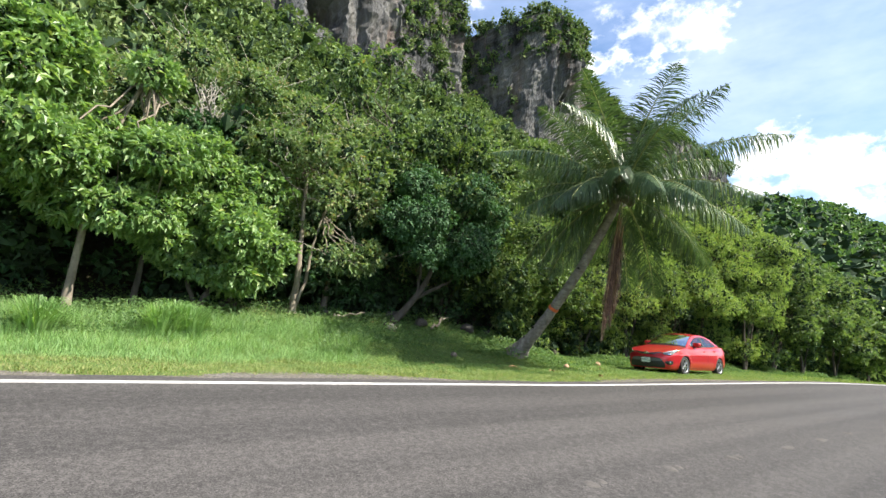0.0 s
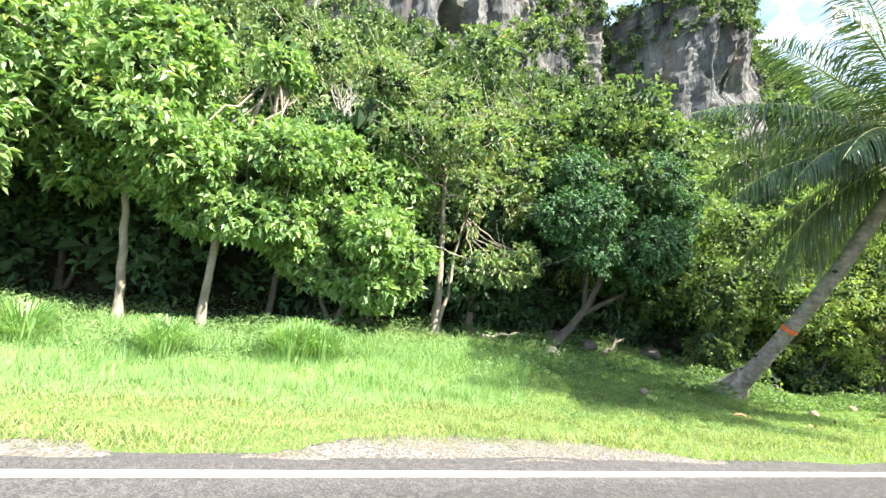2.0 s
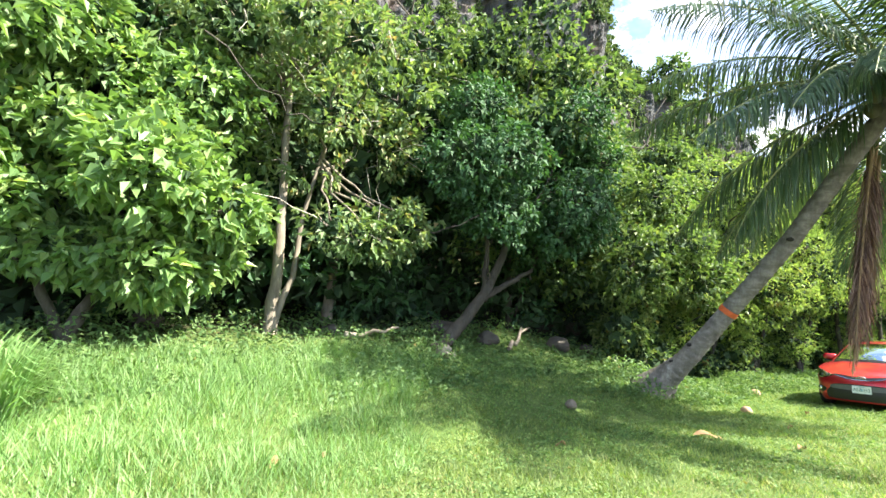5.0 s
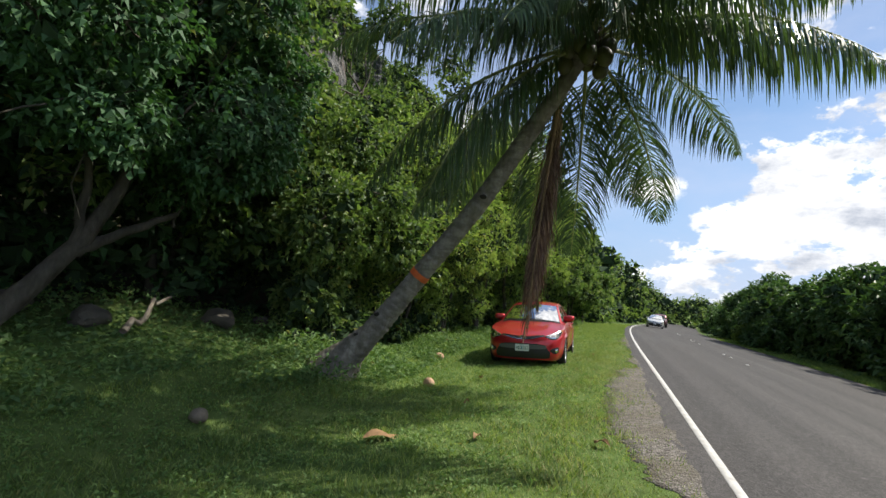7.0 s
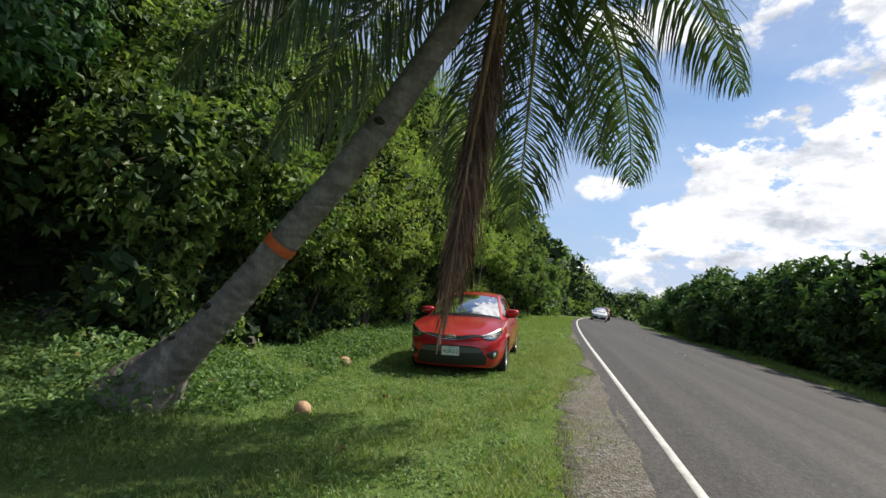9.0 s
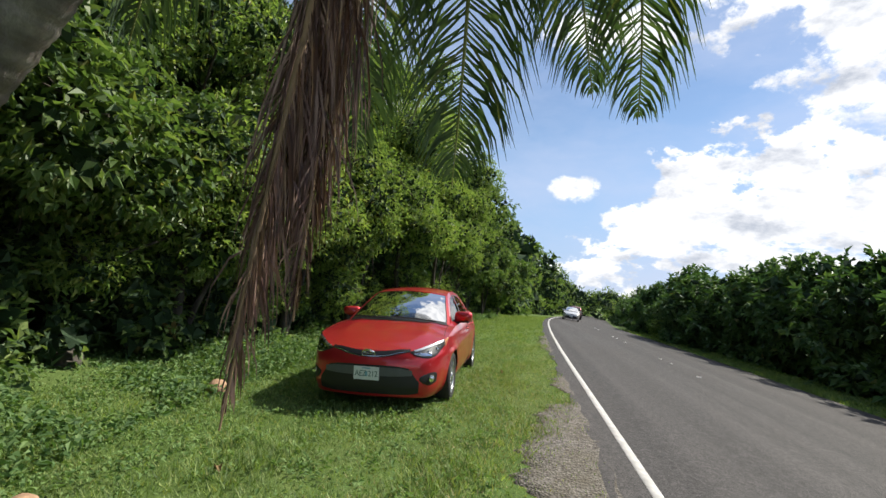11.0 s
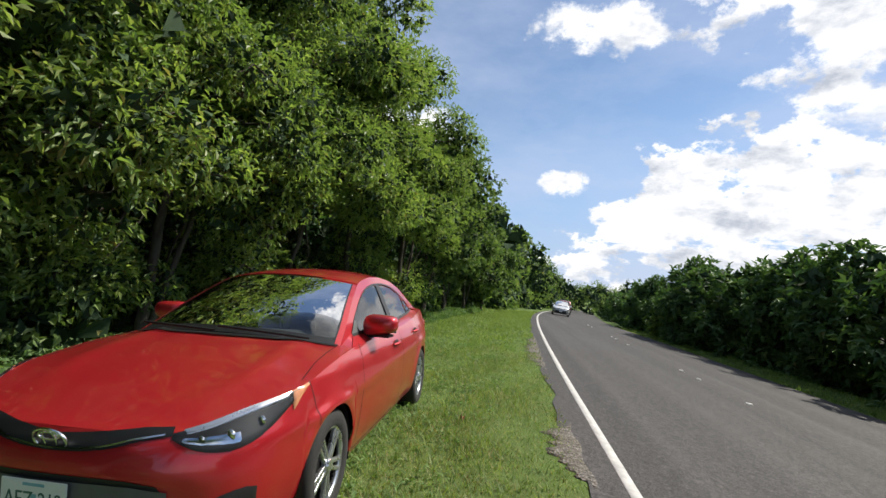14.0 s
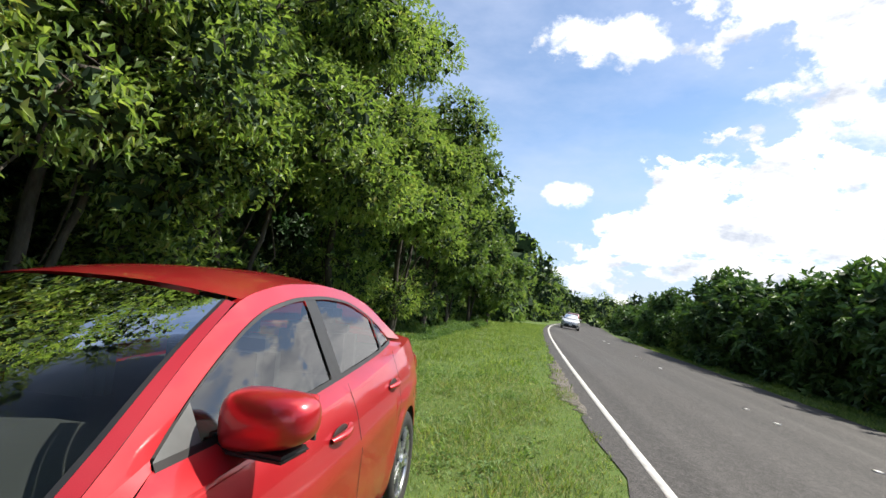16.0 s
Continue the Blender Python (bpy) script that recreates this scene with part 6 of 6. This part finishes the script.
def build_verge():
    rng = np.random.default_rng(71)
    for a, b in ((-1.4, 0.1), (0.9, 5.6), (9.2, 17.5), (17.9, 19.6), (23.0, 29.2)):
        xs = np.linspace(a, b, int((b - a) / 0.04) + 2)
        me = sheet("gravel_shoulder", xs, lambda x: line_y(x) + 0.10 + np.array([0, 0.25, 0.5, 0.75, 1.0, 1.02]) * (float(gravel_width(x)) + 0.02) + 0.02 * np.sin(x * 7.9), lambda x, ys: np.array([0.012, 0.014, 0.014, 0.011, 0.006, -0.02]), GRAVEL)
        tagged(new("gravel_shoulder", me), "broken grey gravel shoulder beside the asphalt", "gravel", kind="structure")

    def blades(n, x0, x1, s0, s1, h0, h1, lean, w, mat, name, label, keep=None, cat="grass", rise=0.0):
        x, s = rng.uniform(x0, x1, n), rng.uniform(0, 1, n)
        y = line_y(x) + s0 + s * (np.broadcast_to(s1, n) if np.ndim(s1) == 0 else s1) - s * s0
        if keep is not None:
            m = keep(x, y - line_y(x))
            x, y = x[m], y[m]
        n = len(x)
        p = np.stack([x, y, land_z(x, y) - 0.01], 1)
        patch = np.clip(0.95 + 0.9 * fbm(x * 4.2, y * 4.2, 12, 3), 0.6, 2.0)
        h = rng.uniform(h0, h1, n) * patch
        if rise:
            h = h * np.clip(0.25 + 0.75 * (y - line_y(x) - s0) / rise, 0.25, 1.15)
        a = rng.uniform(0, 2 * np.pi, n)
        l = rng.uniform(0.2, 1.0, n) * lean * h
        tip = p + np.stack([np.cos(a) * l, np.sin(a) * l, h], 1)
        a2 = a + np.pi / 2 + rng.normal(0, 0.6, n)
        side = np.stack([np.cos(a2), np.sin(a2), 0 * a2], 1) * (w * rng.uniform(0.6, 1.3, n))[:, None]
        V = np.stack([p - side, p + side, tip], 1).reshape(-1, 3)
        F = np.arange(3 * n).reshape(-1, 3)
        tagged(new(name, np_mesh(name, V, F, mat)), label, cat, kind="stuff")

    clear = lambda x, s: s > np.maximum(gravel_width(x) - 0.02 - 0.75 * np.random.default_rng(9).uniform(0, 1, len(x)) ** 2.2, 0.16) + 0.05 * np.sin(x * 5.3) + 0.06 * np.sin(x * 9) + 0.05 * np.sin(x * 23)
    thin = lambda x, s: clear(x, s) & ((s > gravel_width(x) + 0.5) | (np.random.default_rng(3).uniform(0, 1, len(x)) < 0.7))
    blades(230000, 3.0, 25, 0.15, 6.0, 0.018, 0.085, 1.3, 0.0056, LAWN, "lawn", "short mown green grass on the road verge", thin)
    blades(110000, -9, 4.0, 0.15, 4.6, 0.02, 0.065, 1.5, 0.0052, LAWN, "lawn_by_bank", "short green grass below the bank", thin)
    blades(60000, 25, 62, 0.15, 5.0, 0.04, 0.10, 0.8, 0.012, LAWN, "lawn_far", "green grass strip along the road", thin)
    blades(60000, -12, 60, -ROAD_W - 1.7, -ROAD_W - 0.02, 0.04, 0.12, 0.8, 0.012, LAWN, "lawn_coast", "narrow grass strip on the far road edge")
    blades(110000, -10, 7.4, 1.9, 7.4, 0.06, 0.24, 1.1, 0.006, TALL, "tall_grass", "tall uncut grass at the foot of the bank", lambda x, s: s > np.interp(x, [-10, 2, 5, 7.4], [2.1, 2.4, 3.6, 6.4]) + 0.3 * np.sin(x * 3.1) * np.sin(x * 1.3), rise=3.0)
    blades(34000, -10, 5.5, 0.15, 3.6, 0.015, 0.05, 1.9, 0.006, STRAW, "dry_grass", "dry straw-coloured blades in the mown grass", clear)
    blades(30000, 5.5, 26, 0.15, 2.4, 0.015, 0.05, 1.9, 0.005, STRAW, "dry_grass_by_road", "dry straw-coloured blades beside the shoulder", clear)
    # small broad-leaved weeds scattered through the lawn, in loose clumps
    q = np.random.default_rng(88)
    cx, cs = q.uniform(4.5, 26, 1500), q.uniform(0, 1, 1500)
    cs = np.interp(cx, [4.5, 17, 26], [1.6, 0.9, 0.7]) + cs ** 0.75 * 5.2
    k = 26
    x = (cx[:, None] + q.normal(0, 0.11, (1500, k))).ravel()
    s = (cs[:, None] + q.normal(0, 0.09, (1500, k))).ravel()
    y = line_y(x) + s
    m = s > gravel_width(x) + 0.3
    x, y = x[m], y[m]
    n = len(x)
    p = np.stack([x, y, land_z(x, y) + q.uniform(0.005, 0.075, n)], 1)
    V, F = leaf_arrays(p, q.normal(0, 1, (n, 3)) * (1, 1, 0.5), np.array([0, 0, 1.0]) + q.normal(0, 0.45, (n, 3)), q.uniform(0.03, 0.075, n), q.uniform(0.014, 0.03, n), 0.25, 0.25)
    tagged(new("lawn_weeds", np_mesh("lawn_weeds", V, F, WEED)), "small leafy weeds scattered through the verge grass", "weeds", kind="stuff")
    # big tufts
    for k, (tx, ts) in enumerate(((-3.6, 5.0), (-2.7, 5.2), (-0.6, 4.9), (1.45, 5.1), (2.05, 5.2), (-5.4, 5.0), (1.8, 5.5))):
        q = np.random.default_rng(400 + k)
        n = 520
        a, r = q.uniform(0, 6.28, n), np.abs(q.normal(0, 0.14, n))
        h, l = q.uniform(0.25, 0.75, n), q.uniform(0.15, 0.65, n)
        out = np.stack([np.cos(a), np.sin(a), 0 * a], 1)
        sd = np.stack([-np.sin(a), np.cos(a), 0 * a], 1) * 0.007
        rows = []
        for f, g, w in ((0, 0, 1), (0.3, 0.62, 1), (0.68, 0.96, 0.8), (1.1, 0.9, 0.1)):
            c = out * (r + l * f)[:, None] + np.array([0, 0, 1.0]) * (h * g)[:, None]
            rows += [c - sd * w, c + sd * w]
        V = np.stack(rows, 1).reshape(-1, 3)
        o = np.arange(n)[:, None] * 8
        F = np.concatenate([o + np.array([[0, 1, 3, 2]]), o + np.array([[2, 3, 5, 4]]), o + np.array([[4, 5, 7, 6]])])
        th = tagged(new("grass_tuft", np_mesh("grass_tuft", V, F, TALL)), "tall arching tuft of green grass", "grass", "grass tufts", "stuff")
        y = float(line_y(tx)) + ts + 0.6
        th.matrix_world = pose(tx, y, float(land_z(tx, y)) - 0.03, 0, 0, 30 * k)
    # creepers on the bank
    n = 88000
    x = rng.uniform(-12, 46, n)
    s = bank_foot(x) - np.interp(x, [-10, 9, 14, 46], [-1.1, -1.1, 0.1, 0.1]) + np.abs(rng.normal(0, 1, n)) * np.interp(x, [-10, 8, 14, 46], [2.6, 2.3, 1.4, 1.0])
    y = line_y(x) + s
    lush = fbm(x * 1.6, y * 1.6, 14, 4)
    m = (lush > -0.28 + rng.uniform(-0.25, 0.25, n)) | (s > bank_foot(x) + 1.6)
    x, y, lush, n = x[m], y[m], lush[m], int(m.sum())
    z = land_z(x, y) + rng.uniform(0.0, 1.0, n) ** 1.3 * np.clip(0.18 + 0.3 * lush, 0.05, 0.5)
    d = rng.normal(0, 1, (n, 3)) * (1, 1, 0.55)
    V, F = leaf_arrays(np.stack([x, y, z], 1), d, np.array([0, -0.25, 1.0]) + rng.normal(0, 0.6, (n, 3)), rng.uniform(0.035, 0.115, n), rng.uniform(0.02, 0.07, n), 0.2, 0.3)
    tagged(new("creepers", np_mesh("creepers", V, F, CREEPER)), "low broad-leaved creepers covering the bank", "ground cover", kind="stuff")


build_verge()


# ---- small things on the ground ----
def build_small():
    rng = np.random.default_rng(77)
    nut = plain("old_coconut", (0.42, 0.26, 0.16), 0.85, 0, 0.35, 18, 0.5)
    grey_nut = plain("weathered_coconut", (0.2, 0.16, 0.12), 0.9, 0, 0.3, 18, 0.5)
    for x, y, r, mat, lab in ((13.05, 9.93, 0.1, nut, "reddish-brown fallen coconut lying in the grass"), (9.1, 11.05, 0.095, grey_nut, "grey weathered coconut half sunk in the grass"), (16.2, 10.87, 0.135, nut, "brown fallen coconut beside the red car")):
        bm = bmesh.new()
        bmesh.ops.create_icosphere(bm, subdivisions=3, radius=r)
        for v in bm.verts:
            a = math.atan2(v.co.y, v.co.z)
            v.co = Vector((v.co.x * 1.25, v.co.y * (1 + 0.06 * math.cos(3 * a)), v.co.z * 0.85)) * (1 + 0.05 * noise.noise(v.co * 22))
        ob = part("coconut", bm, mat)
        ob.matrix_world = pose(x, y, float(land_z(x, y)) + r * 0.62, 8, 5, 35)
        tagged(ob, lab, "coconut")
    dry = plain("dry_leaf", (0.25, 0.145, 0.065), 0.85, 0, 0.3, 20)

    def dry_leaf(x, y, ln, yaw, lab):
        t = np.linspace(0, 1, 8)
        w = ln * 0.22 * np.sin(np.pi * np.clip(t * 0.95 + 0.03, 0, 1)) ** 0.8
        P = np.stack([np.stack([ln * (t - 0.5), s * w, 0.02 + 0.035 * np.abs(s) * np.sin(t * 5) + 0.02 * np.sin(t * 3.1)], 1) for s in np.linspace(-1, 1, 5)], 1)
        ob = tagged(part("dry_leaf", np_mesh("dry_leaf", P.reshape(-1, 3), [(i * 5 + j, i * 5 + j + 1, i * 5 + j + 6, i * 5 + j + 5) for i in range(7) for j in range(4)], dry, True), dry), lab, "leaf", "fallen leaves")
        ob.matrix_world = pose(x, y, float(land_z(x, y)) + 0.03, rng.uniform(-10, 10), rng.uniform(-8, 8), yaw)

    dry_leaf(9.9, 9.28, 0.42, -40, "large dry curled brown leaf on the grass")
    for x, y in ((7.48, 9.96), (4.75, 10.69), (4.22, 10.67), (10.3, 8.3), (10.6, 7.0), (13.9, 9.2), (11.9, 8.9), (19.2, 7.3)):
        dry_leaf(x, y, rng.uniform(0.10, 0.2), rng.uniform(0, 360), "small dry brown leaf on the grass")
    stone = plain("pale_stone", (0.33, 0.29, 0.22), 0.9, 0, 0.3, 9, 0.6)

    def rock(x, y, r, lab, mat=stone, sink=0.35):
        bm = bmesh.new()
        bmesh.ops.create_icosphere(bm, subdivisions=3, radius=r)
        o = Vector((x * 3, y * 5, r))
        for v in bm.verts:
            v.co = v.co * (1 + 0.5 * noise.noise(v.co / r * 0.9 + o) + 0.15 * noise.noise(v.co / r * 3 + o))
            v.co.z *= 0.7
        ob = tagged(part("rock", bm, mat), lab, "rock", "rocks on the bank")
        ob.matrix_world = pose(x, y, float(land_z(x, y)) + r * sink, 0, 0, x * 50)

    rock(8.1, 13.2, 0.2, "pale stone at the foot of the leaning trunk")
    dark_rock = plain("mossy_rock", (0.08, 0.07, 0.056), 0.95, 0, 0.35, 6, 0.6)
    for x, y, r in ((9.5, 13.6, 0.4), (11.4, 13.2, 0.45), (12.6, 13.3, 0.35), (13.8, 13.0, 0.4), (8.8, 14.2, 0.5), (3.4, 14.9, 0.4), (15.6, 12.6, 0.35), (6.3, 14.4, 0.3)):
        rock(x, y, r * 0.55, "dark weathered rock under the trees", dark_rock)
    # fallen branches in the shade
    for k, (a, b) in enumerate((((6.4, 14.0), (7.3, 13.6)), ((9.6, 13.0), (10.6, 13.4)), ((14.6, 12.4), (13.4, 12.2)), ((-5.6, 14.0), (-4.4, 14.3)))):
        A, B = (a[0], a[1], float(land_z(*a)) + 0.1), (b[0], b[1], float(land_z(*b)) + 0.35)
        ob = new("fallen_branch", tubes_mesh("fallen_branch", [(bend(A, B, rng, 8, 0.3), np.linspace(0.05, 0.02, 8))], BARK_PALE, 8, 0.1, k))
        tagged(ob, "bare fallen branch lying under the trees", "branch", "fallen branches")
    # hanging vines
    for k, (a, b) in enumerate((((8.75, 12.9, 2.5), (8.55, 12.3, 5.2)), ((6.9, 13.0, 3.2), (8.2, 12.4, 3.7)), ((3.4, 13.0, 5.4), (5.6, 12.8, 4.6)))):
        ob = new("vine", tubes_mesh("vine", [(bend(a, b, rng, 10, 0.25, 0.12), np.full(10, 0.011))], BARK, 5, 0, k))
        tagged(ob, "thin bare vine hanging from the trees", "vine", "vines")
    # road studs and scars of lost ones
    white = plain("stud_white", (0.75, 0.74, 0.7), 0.4)
    scar = plain("tar_scar", (0.085, 0.078, 0.072), 0.9, 0, 0.4, 25, 0.5)

    def flat_z(x, y):
        return float(land_z(x, y)) + 0.012
    for x in (23.7, 26.1, 27.3, 33.5, 36.0, 37.2, 45.0, 47.5):
        y = float(line_y(x)) - 3.62
        bm = bmesh.new()
        box_bm(bm, (0, 0, 0.008), (0.10, 0.10, 0.02), 0.008)
        ob = tagged(part("road_stud", bm, white), "small white raised road stud", "road stud", "road studs")
        ob.matrix_world = pose(x, y, flat_z(x, y), 4.3, 0, 0)
    for x in (3.75, 5.08, 6.49, 8.14, 9.6, 11.2):
        y = float(line_y(x)) - 3.74
        for d, s in ((0, 1), (0.16, 0.7)):
            bm = bmesh.new()
            bmesh.ops.create_cone(bm, cap_ends=True, segments=18, radius1=0.085 * s, radius2=0.06 * s, depth=0.012)
            for v in bm.verts:
                v.co.x *= 1 + 0.3 * noise.noise(v.co * 14 + Vector((x, 0, 0)))
                v.co.y *= 1 + 0.4 * noise.noise(v.co * 11 + Vector((0, x, 0)))
            ob = tagged(part("stud_scar", bm, scar), "broken remains of a road stud on asphalt", "road stud", "worn road studs")
            ob.matrix_world = pose(x + d, y + 0.03, flat_z(x, y) + 0.004, 4.3, 0, x * 70)


build_small()
